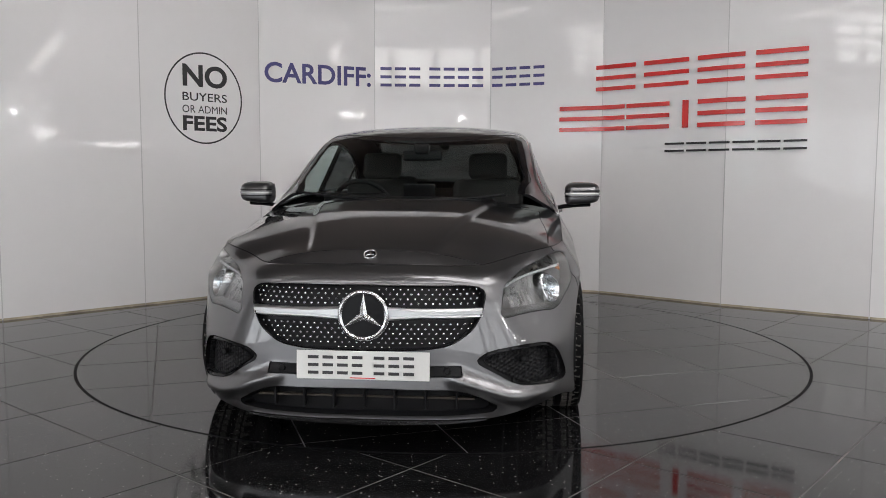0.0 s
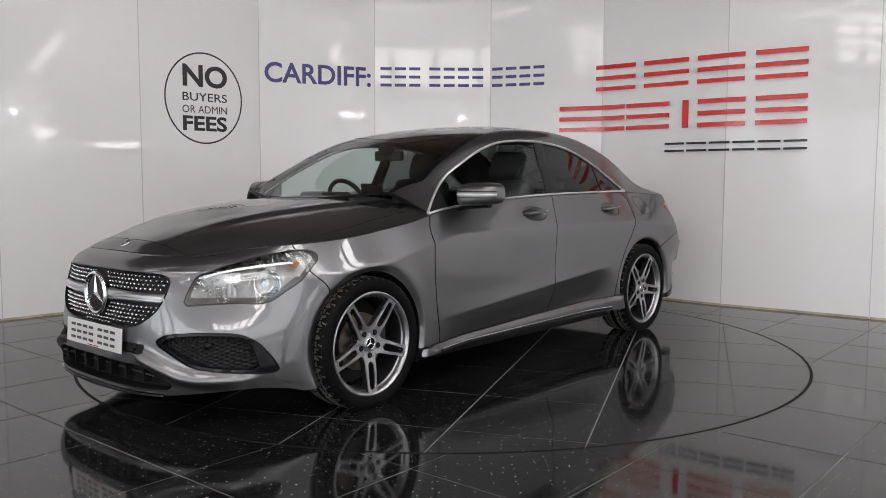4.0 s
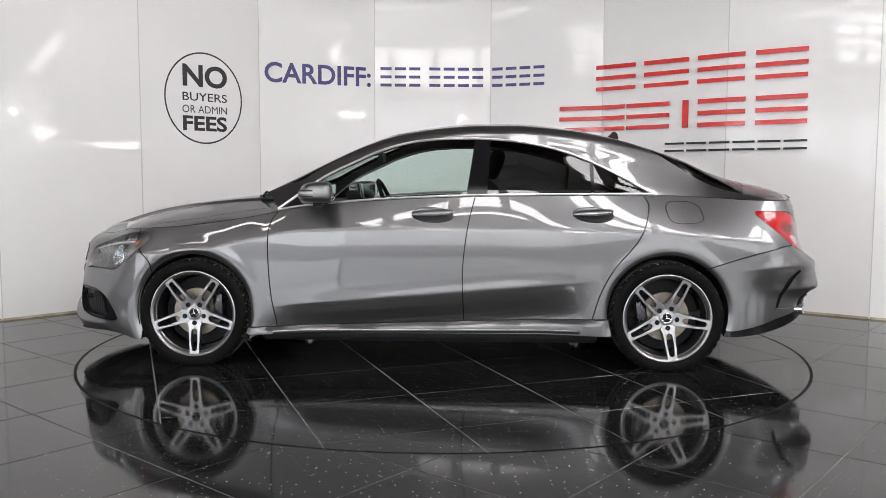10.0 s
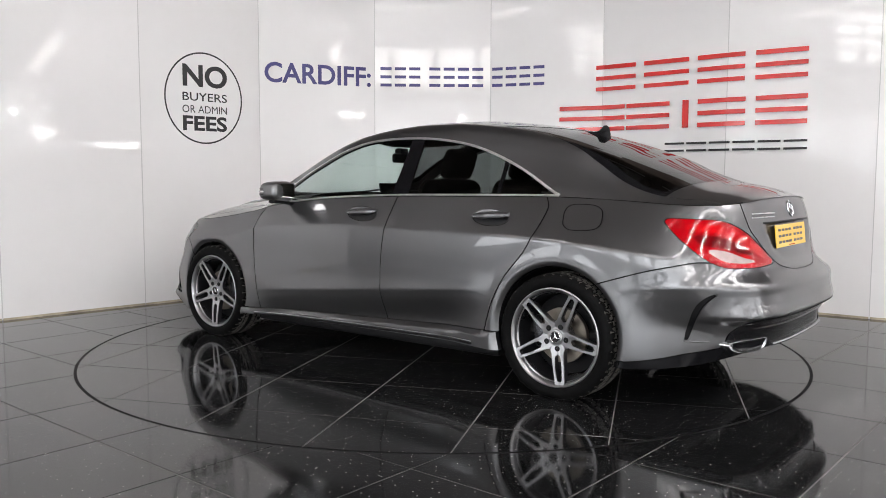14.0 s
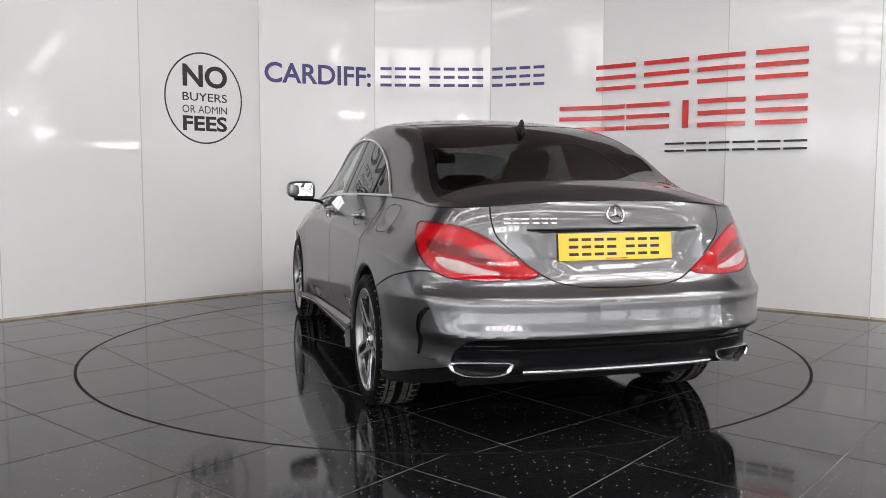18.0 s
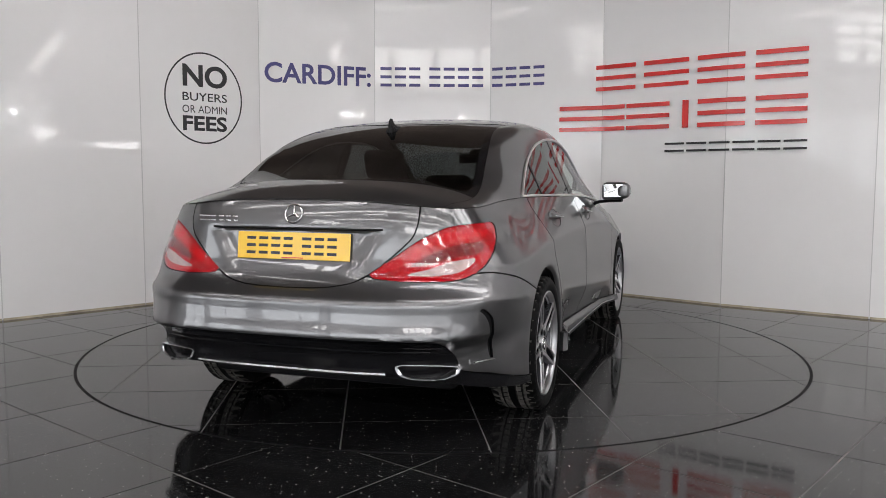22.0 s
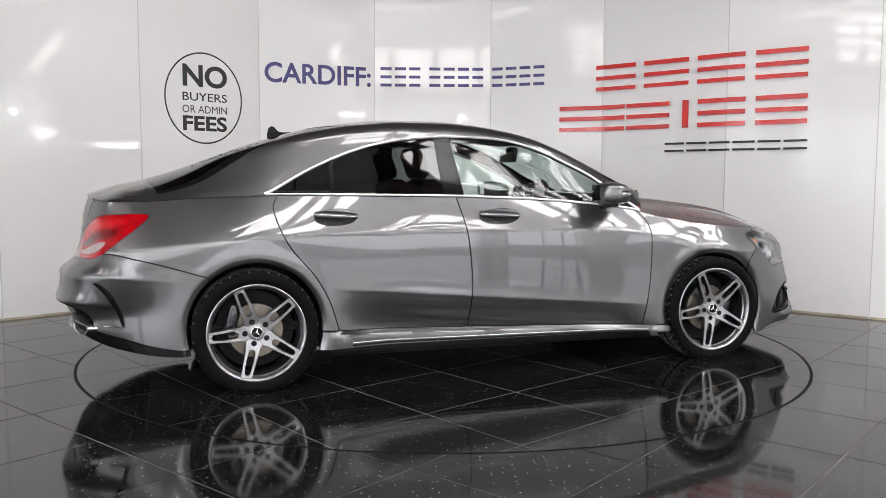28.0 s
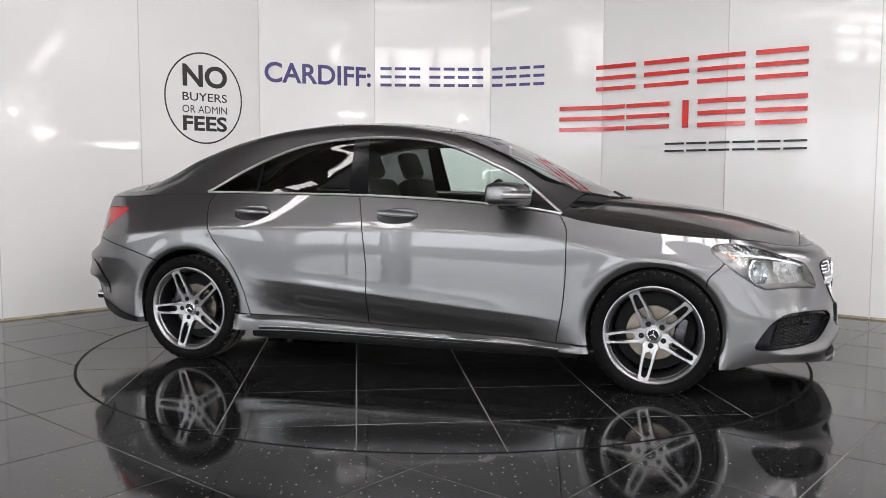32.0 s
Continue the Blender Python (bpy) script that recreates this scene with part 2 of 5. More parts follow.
# ---- regions on a surface ----
def regions(U, V, label):
    """Cuts the grid U x V along the borders of label(u, v), an array of whole numbers. Gives the points and triangles with their label."""
    nu, nv = len(U), len(V)
    gu, gv = np.meshgrid(U, V, indexing="ij")
    pu, pv = gu.ravel().copy(), gv.ravel().copy()
    lab = label(pu, pv)
    idx = np.arange(nu * nv).reshape(nu, nv)
    snapped = np.zeros(nu * nv, bool)
    best = np.full(nu * nv, 9.0)
    su, sv = pu.copy(), pv.copy()
    edges = np.concatenate([np.stack([idx[:-1].ravel(), idx[1:].ravel()], 1), np.stack([idx[:, :-1].ravel(), idx[:, 1:].ravel()], 1)])
    cut = edges[lab[edges[:, 0]] != lab[edges[:, 1]]]
    a, b = cut[:, 0], cut[:, 1]
    lo, hi = np.zeros(len(a)), np.ones(len(a))
    for _ in range(14):
        mid = (lo + hi) / 2
        same = label(pu[a] + (pu[b] - pu[a]) * mid, pv[a] + (pv[b] - pv[a]) * mid) == lab[a]
        lo, hi = np.where(same, mid, lo), np.where(same, hi, mid)
    mid = (lo + hi) / 2
    cu, cv = pu[a] + (pu[b] - pu[a]) * mid, pv[a] + (pv[b] - pv[a]) * mid
    for i in range(len(a)):
        k, d = (a[i], mid[i]) if mid[i] < 0.5 else (b[i], 1 - mid[i])
        iu, iv = divmod(k, nv)
        if (iu in (0, nu - 1) and abs(cu[i] - pu[k]) > 1e-9) or (iv in (0, nv - 1) and abs(cv[i] - pv[k]) > 1e-9):
            if iu in (0, nu - 1) and iv in (0, nv - 1):
                continue
            k2, d2 = (b[i], 1 - mid[i]) if mid[i] < 0.5 else (a[i], mid[i])
            i2, j2 = divmod(k2, nv)
            if not (i2 in (0, nu - 1) or j2 in (0, nv - 1)):
                k, d = k2, d2 + 0.5
            else:
                if not ((iu in (0, nu - 1) and abs(cu[i] - pu[k]) < 1e-9) or (iv in (0, nv - 1) and abs(cv[i] - pv[k]) < 1e-9)):
                    continue
        if d < best[k]:
            best[k], su[k], sv[k], snapped[k] = d, cu[i], cv[i], True
    q = np.stack([idx[:-1, :-1].ravel(), idx[1:, :-1].ravel(), idx[1:, 1:].ravel(), idx[:-1, 1:].ravel()], 1)
    d02 = snapped[q[:, 0]] & snapped[q[:, 2]]
    tri = np.concatenate([np.where(d02[:, None], q[:, [0, 1, 2]], q[:, [0, 1, 3]]), np.where(d02[:, None], q[:, [0, 2, 3]], q[:, [1, 2, 3]])])
    free = ~snapped[tri]
    which = np.argmax(free, 1)
    tl = lab[tri[np.arange(len(tri)), which]]
    none = ~free.any(1)
    if none.any():
        c = tri[none]
        tl[none] = label(su[c].mean(1), sv[c].mean(1))
    return su, sv, tri, tl


def cut_out(su, sv, tri, tl, k, place, gap=0.0, flange=0.0, lift=0.0, turn=False):
    """The triangles with label k as verts and faces: place(u, v, offset) gives their points. gap draws the rim back, flange folds it inwards."""
    t = tri[tl == k]
    if len(t) == 0:
        return [], []
    if turn:
        t = t[:, ::-1]
    used, t = np.unique(t, return_inverse=True)
    t = t.reshape(-1, 3)
    u, v = su[used], sv[used]
    p = place(u, v, lift)
    area = np.linalg.norm(np.cross(p[t[:, 1]] - p[t[:, 0]], p[t[:, 2]] - p[t[:, 0]]), axis=1)
    t = t[area > 1e-9]
    e = np.concatenate([t[:, [0, 1]], t[:, [1, 2]], t[:, [2, 0]]])
    key = np.sort(e, 1)
    code = key[:, 0].astype(np.int64) * (len(used) + 1) + key[:, 1]
    _, inv, cnt = np.unique(code, return_inverse=True, return_counts=True)
    rim = e[cnt[inv] == 1]
    faces = [tuple(f) for f in t]
    if gap and len(rim):
        # draw rim points back along the surface, away from the rim edges
        third = np.concatenate([t[:, 2], t[:, 0], t[:, 1]])[cnt[inv] == 1]
        shift = np.zeros_like(p)
        ed = p[rim[:, 1]] - p[rim[:, 0]]
        ed /= np.linalg.norm(ed, axis=1, keepdims=True) + 1e-12
        away = p[third] - p[rim[:, 0]]
        away -= ed * (away * ed).sum(1, keepdims=True)
        away /= np.linalg.norm(away, axis=1, keepdims=True) + 1e-12
        for c in (0, 1):
            np.add.at(shift, rim[:, c], away)
        n = np.linalg.norm(shift, axis=1, keepdims=True)
        mid = np.abs(p[:, 1:2]) < 1e-3
        shift = np.where(n > 0.3, shift / (n + 1e-12), 0) * gap
        shift[:, 1:2][mid] = 0
        p = p + shift
    verts = [tuple(q) for q in p]
    if flange and len(rim):
        low = place(u, v, lift - flange)
        if gap:
            low = low + shift
        ids = {}
        for a, b in rim:
            if abs(p[a][1]) < 1e-3 and abs(p[b][1]) < 1e-3:
                continue
            for c in (a, b):
                if c not in ids:
                    ids[c] = len(verts)
                    verts.append(tuple(low[c]))
            faces.append((a, ids[a], ids[b], b))
    return verts, faces


def mirrored(piece):
    return [(x, -y, z) for x, y, z in piece[0]], [tuple(reversed(f)) for f in piece[1]]


def both_halves(piece):
    """The piece and its mirror image, welded in the middle."""
    v, f = joined(piece, mirrored(piece))
    seen, remap, out = {}, [], []
    for p in v:
        if abs(p[1]) < 2e-3:
            p = (p[0], 0.0, p[2])
            key = (round(p[0], 4), round(p[2], 4))
            if key not in seen:
                seen[key] = len(out)
                out.append(p)
            remap.append(seen[key])
        else:
            remap.append(len(out))
            out.append(p)
    faces = []
    for q in f:
        q = [remap[i] for i in q]
        if len(set(q)) == len(q):
            faces.append(tuple(q))
    return out, faces

# ---- the showroom ----
# corners of the panelled wall that curves round the turntable; the first and last two are unseen, added to brighten the
# car's reflections
WALL = [(-6.2, -1.33), (-4.5, -0.08), (-3.341, 0.775), (-2.547, 1.582), (-1.73, 2.41), (-0.686, 2.86), (0.463, 2.90), (1.494, 2.449), (2.392, 1.647), (3.327, 0.969), (4.5, 0.22), (6.4, -0.99), (8.3, -2.2)]
WALL_HEIGHT = 2.87
RING = 2.236


BOW = 0.005


def on_panel(i, f, z, off=0.0):
    """The point at the share f along the wall's panel i, z high and off metres before its face; each panel is bowed a little backwards."""
    a, b = Vector(WALL[i]), Vector(WALL[i + 1])
    d = (b - a).normalized()
    back = 4 * BOW * f * (1 - f)
    p = a + (b - a) * f
    return Vector((p.x + d.y * (off - back), p.y - d.x * (off - back), z))


def wall_place(s, z, off=0.0):
    """The point s metres along the wall from its third corner, z high and off metres before it."""
    for i in range(2, len(WALL) - 1):
        n = (Vector(WALL[i + 1]) - Vector(WALL[i])).length
        if s <= n or i == len(WALL) - 2:
            return on_panel(i, s / n, z, off)
        s -= n


def bowed(i, f0, f1, z0, z1, front, depth, n=10):
    """A slab along panel i from the share f0 to f1, its face front metres before the panel's own."""
    v, f = [], []
    for k in range(n + 1):
        t = f0 + (f1 - f0) * k / n
        v += [on_panel(i, t, z0, front), on_panel(i, t, z1, front), on_panel(i, t, z1, front - depth), on_panel(i, t, z0, front - depth)]
    for k in range(n):
        a, b = 4 * k, 4 * k + 4
        f += [(a + j, b + j, b + (j + 1) % 4, a + (j + 1) % 4) for j in range(4)]
    f += [(0, 1, 2, 3), (4 * n + 3, 4 * n + 2, 4 * n + 1, 4 * n)]
    return v, f


def make_wall():
    root = tagged(new("wall_panelled"), "curved wall of glossy white cladding panels round the turntable", "wall", kind="structure")
    for i in range(len(WALL) - 1):
        n = (Vector(WALL[i + 1]) - Vector(WALL[i])).length
        e = 0.002 / n
        part("panel", bowed(i, e, 1 - e, 0.004, WALL_HEIGHT + 0.004, 0.0, 0.03), PANELWHITE, root)
        part("backing_board", bowed(i, -0.02, 1.02, 0.0, WALL_HEIGHT, -0.034, 0.05), SEAM, root)
        part("cover_strip", bowed(i, 1 - 0.0035 / n, 1 + 0.0035 / n, 0.004, WALL_HEIGHT - 0.006, 0.002, 0.003, 1), SEAM, root, smooth=False)
        part("sealant_bead", bowed(i, 0.004, 0.996, 0.0, 0.017, 0.006, 0.006), SEALANT, root, smooth=False)


SEAM = shader("seam_grey", (0.55, 0.54, 0.54), 0.4)
SEALANT = shader("stained_sealant", (0.42, 0.36, 0.27), 0.6, vary=0.5, scale=5)


def bar_piece(s0, s1, z0, z1, depth, front):
    """A bar on the wall, following its bends."""
    n = max(2, int((s1 - s0) / 0.1) + 2)
    v, f = [], []
    for k in range(n):
        s = s0 + (s1 - s0) * k / (n - 1)
        v += [wall_place(s, z0, front), wall_place(s, z1, front), wall_place(s, z1, front - depth), wall_place(s, z0, front - depth)]
    for k in range(n - 1):
        a, b = 4 * k, 4 * k + 4
        for i in range(4):
            j = (i + 1) % 4
            f.append((a + i, b + i, b + j, a + j))
    f += [(0, 1, 2, 3), (4 * n - 1, 4 * n - 2, 4 * n - 3, 4 * n - 4)]
    return v, f


def word_on_wall(name, text, s0, s1, z0, z1, material, parent, front=0.003, heavy=0.0):
    """A word between s0 and s1 along the wall, z0 to z1 high."""
    cu = bpy.data.curves.new(name, "FONT")
    cu.body = text
    cu.offset = heavy
    cu.resolution_u = 4
    tmp = new(name + "_tmp", cu)
    bpy.context.view_layer.update()
    me = bpy.data.meshes.new_from_object(tmp.evaluated_get(bpy.context.evaluated_depsgraph_get()))
    bpy.data.objects.remove(tmp)
    xs = [v.co.x for v in me.vertices]
    ys = [v.co.y for v in me.vertices]
    x0, x1, y0, y1 = min(xs), max(xs), min(ys), max(ys)
    for v in me.vertices:
        v.co = wall_place(s0 + (v.co.x - x0) / (x1 - x0) * (s1 - s0), z0 + (v.co.y - y0) / (y1 - y0) * (z1 - z0), front)
    me.materials.append(material)
    ob = new(name, me)
    ob.parent = parent
    return ob


def make_wall_signs():
    sign = tagged(new("round_notice"), "black vinyl circle notice about fees on the white wall", "sign")
    cs, cz, rs, rz = 1.729, 1.789, 0.380, 0.402
    v, f = [], []
    for k in range(96):
        a = 2 * math.pi * k / 96
        for w, o in ((1.0, 0.001), (1.0, 0.003), (0.966, 0.003), (0.966, 0.001)):
            v.append(wall_place(cs + rs * w * math.cos(a), cz + rz * w * math.sin(a), o))
    for k in range(96):
        a, b = 4 * k, 4 * ((k + 1) % 96)
        for i in range(4):
            f.append((a + i, b + i, b + (i + 1) % 4, a + (i + 1) % 4))
    part("ring_outline", (v, f), INK, sign, smooth=False)
    word_on_wall("word_no", "NO", 1.523, 1.959, 1.884, 2.080, INK, sign, heavy=0.03)
    word_on_wall("word_buyers", "BUYERS", 1.518, 1.954, 1.762, 1.835, INK, sign, heavy=0.008)
    word_on_wall("word_or_admin", "OR ADMIN", 1.515, 1.951, 1.657, 1.723, INK, sign)
    word_on_wall("word_fee_line", "FEES", 1.517, 1.950, 1.500, 1.633, INK, sign, heavy=0.03)

    line = tagged(new("contact_line"), "dark blue vinyl place name and blank number bars on the wall", "sign")
    word_on_wall("word_place", "CARDIFF:", 2.346, 3.392, 1.984, 2.176, BLUEINK, line, heavy=0.02)
    s, spots = 3.484, []
    for group in (3, 4, 4):
        for _ in range(group):
            spots.append(s)
            s += 0.142
        s += 0.057
    for s in spots:
        for z0, z1 in ((1.993, 2.022), (2.073, 2.102), (2.153, 2.182)):
            part("number_bar", bar_piece(s + 0.006, s + 0.116, z0, z1, 0.002, 0.003), BLUEINK, line, smooth=False)

    logo = tagged(new("wall_logo"), "raised red and black acrylic bars of a wall sign", "sign")
    # each mark: start, end, and the heights of its strokes
    three = ((1.908, 1.944), (2.008, 2.044), (2.108, 2.146))
    below = ((1.536, 1.574), (1.636, 1.674), (1.736, 1.774))
    for s0, s1, zs in ((5.645, 6.05, three), (6.138, 6.565, three), (6.648, 7.055, three), (7.143, 7.549, three),
                       (5.295, 5.945, below), (5.968, 6.39, below), (6.517, 6.571, ((1.536, 1.776),)), (6.658, 7.068, below), (7.152, 7.555, below)):
        for z0, z1 in zs:
            part("red_bar", bar_piece(s0, s1, z0, z1, 0.012, 0.018), REDLETTER, logo, smooth=False)
    for k in range(6):
        s0 = 6.357 + k * 0.2052
        for z0, z1 in ((1.328, 1.346), (1.391, 1.409)):
            part("black_bar", bar_piece(s0, s0 + 0.180, z0, z1, 0.010, 0.016), INK, logo, smooth=False)


def tile_field(keep, angle, origin, reach):
    """Tiles of 0.6 m as (verts, faces), squares turned by angle; keep(x, y) cuts them."""
    out = []
    c, s = math.cos(angle), math.sin(angle)
    n = int(reach / 0.6) + 2
    for i in range(-n, n):
        for j in range(-n, n):
            g = 0.0028
            u0, v0 = i * 0.6 + g, j * 0.6 + g
            size = 0.6 - 2 * g
            corner = [(origin[0] + c * u - s * v, origin[1] + s * u + c * v) for u, v in ((u0, v0), (u0 + size, v0), (u0 + size, v0 + size), (u0, v0 + size))]
            cx, cy = sum(p[0] for p in corner) / 4, sum(p[1] for p in corner) / 4
            if math.hypot(cx, cy) > reach or abs(cx) > 9.3 or not -12.4 < cy < 4.4:
                continue
            grid = np.linspace(0, size, 13)
            gu, gv = np.meshgrid(grid + u0, grid + v0, indexing="ij")
            inn = keep(origin[0] + c * gu - s * gv, origin[1] + s * gu + c * gv)
            if not inn.any():
                continue
            if inn.all():
                out.append(((cx, cy), None))
                continue
            lab = lambda a, b: keep(origin[0] + c * a - s * b, origin[1] + s * a + c * b).astype(int)
            su, sv, tri, tl = regions(grid + u0, grid + v0, lab)
            place = lambda a, b, off: np.stack([origin[0] + c * a - s * b, origin[1] + s * a + c * b, np.full(np.shape(a), off)], 1)
            v, f = cut_out(su, sv, tri, tl, 1, place, 0, 0.008)
            if f:
                out.append(((0, 0), (v, f)))
    return out


def square_tile():
    bm = rbox(0.5944, 0.5944, 0.008, 0.0012, 1, Matrix.Translation((0, 0, -0.004)))
    me = bpy.data.meshes.new("tile")
    bm.to_mesh(me)
    bm.free()
    me.materials.append(TILE)
    return me


def lay(tiles, angle, root, square, near):
    rest_v, rest_f = [], []
    for (cx, cy), piece in tiles:
        if piece:
            part("tile", piece, TILE, root, smooth=False)
        elif near(cx, cy):
            ob = new("tile", square)
            ob.parent = root
            ob.location, ob.rotation_euler = (cx, cy, 0), (0, 0, angle)
        else:
            h = 0.2972
            c, s = math.cos(angle), math.sin(angle)
            k = len(rest_v)
            rest_v += [(cx + c * a - s * b, cy + s * a + c * b, z) for z in (0, -0.008) for a, b in ((-h, -h), (h, -h), (h, h), (-h, h))]
            rest_f += [tuple(k + i for i in f) for f in ((0, 1, 2, 3), (0, 4, 5, 1), (1, 5, 6, 2), (2, 6, 7, 3), (3, 7, 4, 0))]
    if rest_f:
        tagged(part("far_tiles", (rest_v, rest_f), TILE, root, smooth=False), kind="stuff")


FLOOR_ANGLE, FLOOR_ORIGIN = radians(-40.0), (-0.12, -2.406)
DISC_ANGLE, DISC_ORIGIN = radians(23.7), (0.027, 0.003)


def ground_box():
    return rbox(24, 24, 0.2, 0, 1, Matrix.Translation((0, -4, -0.1018)))


def make_floor(square):
    floor = tagged(new("floor"), "polished black stone floor tiles with thin pale joints", "floor", kind="structure")
    part("grout_bed", ground_box(), GROUT, floor, smooth=False)
    tiles = tile_field(lambda x, y: np.hypot(x, y) > RING + 0.009, FLOOR_ANGLE, FLOOR_ORIGIN, 15.6)
    lay(tiles, FLOOR_ANGLE, floor, square, lambda x, y: -5.5 < y < 3.2 and abs(x) < 4.2)


def make_turntable(square):
    """The turning disc, flush in the floor, with its own tiles."""
    disc = tagged(new("turntable"), "round car turntable tiled in polished black stone, flush with the floor", "turntable")
    n = 128
    v, f = [], []
    for k in range(n):
        a = 2 * math.pi * k / n
        v += [(r * math.cos(a), r * math.sin(a), z) for r, z in ((0.02, -0.0011), (RING - 0.002, -0.0011), (RING - 0.002, -0.0016), (0.02, -0.0016))]
    for k in range(n):
        a, b = 4 * k, 4 * ((k + 1) % n)
        for i in range(4):
            f.append((a + i, b + i, b + (i + 1) % 4, a + (i + 1) % 4))
    part("deck_plate", (v, f), GROUT, disc, smooth=False)
    v, f = [], []
    for k in range(n):
        a = 2 * math.pi * k / n
        v += [(r * math.cos(a), r * math.sin(a), z) for r, z in ((RING - 0.0075, -0.0014), (RING - 0.0075, -0.0004), (RING + 0.0088, -0.0004), (RING + 0.0088, -0.0014))]
    for k in range(n):
        a, b = 4 * k, 4 * ((k + 1) % n)
        for i in range(4):
            f.append((a + i, b + i, b + (i + 1) % 4, a + (i + 1) % 4))
    part("rim", (v, f), RUBBER, disc, "dark steel edge of the turntable", smooth=False)
    tiles = tile_field(lambda x, y: np.hypot(x, y) < RING - 0.008, DISC_ANGLE, DISC_ORIGIN, 2.9)
    lay(tiles, DISC_ANGLE, disc, square, lambda x, y: True)
    return disc


def make_hall():
    """The unseen hall round and above, its walls and windows added for the gloss of the panels, the floor and the car.
    """
    H = 6.0
    root = tagged(new("wall_hall"), "plain painted walls of the showroom hall", "wall", kind="structure")
    # unseen walls: deck-dark, mid or white by what the car should mirror
    for name, size, at, m in (("back_wall", (18.4, 0.2, H), (0, 4.1, H / 2), DECK),
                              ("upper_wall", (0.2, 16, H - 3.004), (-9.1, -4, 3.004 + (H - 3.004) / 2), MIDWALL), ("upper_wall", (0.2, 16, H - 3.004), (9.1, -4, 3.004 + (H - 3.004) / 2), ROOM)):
        part(name, rbox(*size, 0, 1, Matrix.Translation(at)), m, root, smooth=False)
    # unseen side walls with glowing windows added to brighten the car's reflections
    for sx, bays in ((-9.1, ((-11.4, -9.0), (-8.4, -6.0), (-5.6, -3.6))), (9.1, ((-11.4, -9.0), (-8.4, -6.0), (-5.5, -4.2)))):
        edges = [-12.0] + [e for bay in bays for e in bay] + [4.0]
        for y0, y1 in zip(edges[0::2], edges[1::2]):
            # each bay's tone sets how bright the car's flank mirrors it
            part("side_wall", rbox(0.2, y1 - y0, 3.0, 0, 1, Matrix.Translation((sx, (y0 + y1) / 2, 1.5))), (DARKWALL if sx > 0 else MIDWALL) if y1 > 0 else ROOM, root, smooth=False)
        for y0, y1 in bays:
            w = tagged(new("side_window"), "tall shop window with daylight behind", "window", "side windows", "structure")
            for z0, z1 in ((0.0, 0.45), (2.6, 3.0)):
                part("side_wall", rbox(0.2, y1 - y0 - 0.004, z1 - z0, 0, 1, Matrix.Translation((sx, (y0 + y1) / 2, (z0 + z1) / 2))), ROOM, root, smooth=False)
            part("pane", rbox(0.02, y1 - y0, 2.15, 0, 1, Matrix.Translation((sx, (y0 + y1) / 2, 1.525))), SIDEDAY if sx < 0 else DAYLIGHT, w, smooth=False)
            for yy in (y0 + 0.03, (y0 + y1) / 2, y1 - 0.03):
                part("mullion", rbox(0.08, 0.05, 2.15, 0.004, 1, Matrix.Translation((sx, yy, 1.525))), STEEL, w, smooth=False)
    # unseen front wall with a long glazed opening added as a light source
    y = -12.1
    for at, size in (((0, y, 3.45), (18.4, 0.2, 0.5)), ((0, y, 5.35), (18.4, 0.2, 1.3)), ((0, y, 0.2), (18.4, 0.2, 0.4)), ((-9.0, y, 1.8), (0.4, 0.2, 2.8)), ((9.0, y, 1.8), (0.4, 0.2, 2.8)),
                     ((-5.4, y, 4.2), (7.6, 0.2, 1.0)), ((6.2, y, 4.2), (6.0, 0.2, 1.0))):
        part("front_wall", rbox(*size, 0, 1, Matrix.Translation(at)), ROOM, root, smooth=False)
    w = tagged(new("window_4"), "row of high clerestory panes bright with daylight", "window", kind="structure")
    for k in range(6):
        x = -1.6 + 0.8 * k + 0.4
        part("pane", rbox(0.62, 0.02, 0.96, 0, 1, Matrix.Translation((x, y - 0.04, 4.2))), CLERESTORY, w, smooth=False)
        part("mullion", rbox(0.17, 0.18, 1.0, 0.005, 1, Matrix.Translation((x - 0.4, y, 4.2))), STEEL, w, smooth=False)
    # added shopfront glow; the left bay is brighter to lift the mirrored flank
    for k, (x0, x1) in enumerate(((-8.8, -2.95), (-2.95, 2.95), (2.95, 8.8))):
        w = tagged(new("window_%d" % (k + 1)), "glazed shopfront window with daylight behind", "window", kind="structure")
        part("pane", rbox(x1 - x0, 0.02, 2.8, 0, 1, Matrix.Translation(((x0 + x1) / 2, y - 0.04, 1.8))), SIDEDAY if k == 0 else DAYLIGHT, w, smooth=False)
        part("mullion", rbox(0.04, 0.1, 2.8, 0.005, 1, Matrix.Translation((x0, y + 0.05, 1.8))), ROOM, w, smooth=False)
    ceil = rbox(18.6, 16.6, 0.15, 0, 1, Matrix.Translation((0, -4, H + 0.08)))
    tagged(part("ceiling", ceil, DECK, smooth=False), "dark steel roof deck over the showroom", "ceiling", kind="structure")
    for k in range(5):
        yy = -9.7 + 2.4 * k
        beam = tagged(new("roof_beam"), "brown painted steel roof beam under the deck", "beam", "roof beams", "structure")
        part("flange", rbox(18.2, 0.16, 0.02, 0, 1, Matrix.Translation((0, yy, H - 0.32))), STEEL, beam, smooth=False)
        part("web", rbox(18.2, 0.02, 0.31, 0, 1, Matrix.Translation((0, yy, H - 0.155))), STEEL, beam, smooth=False)
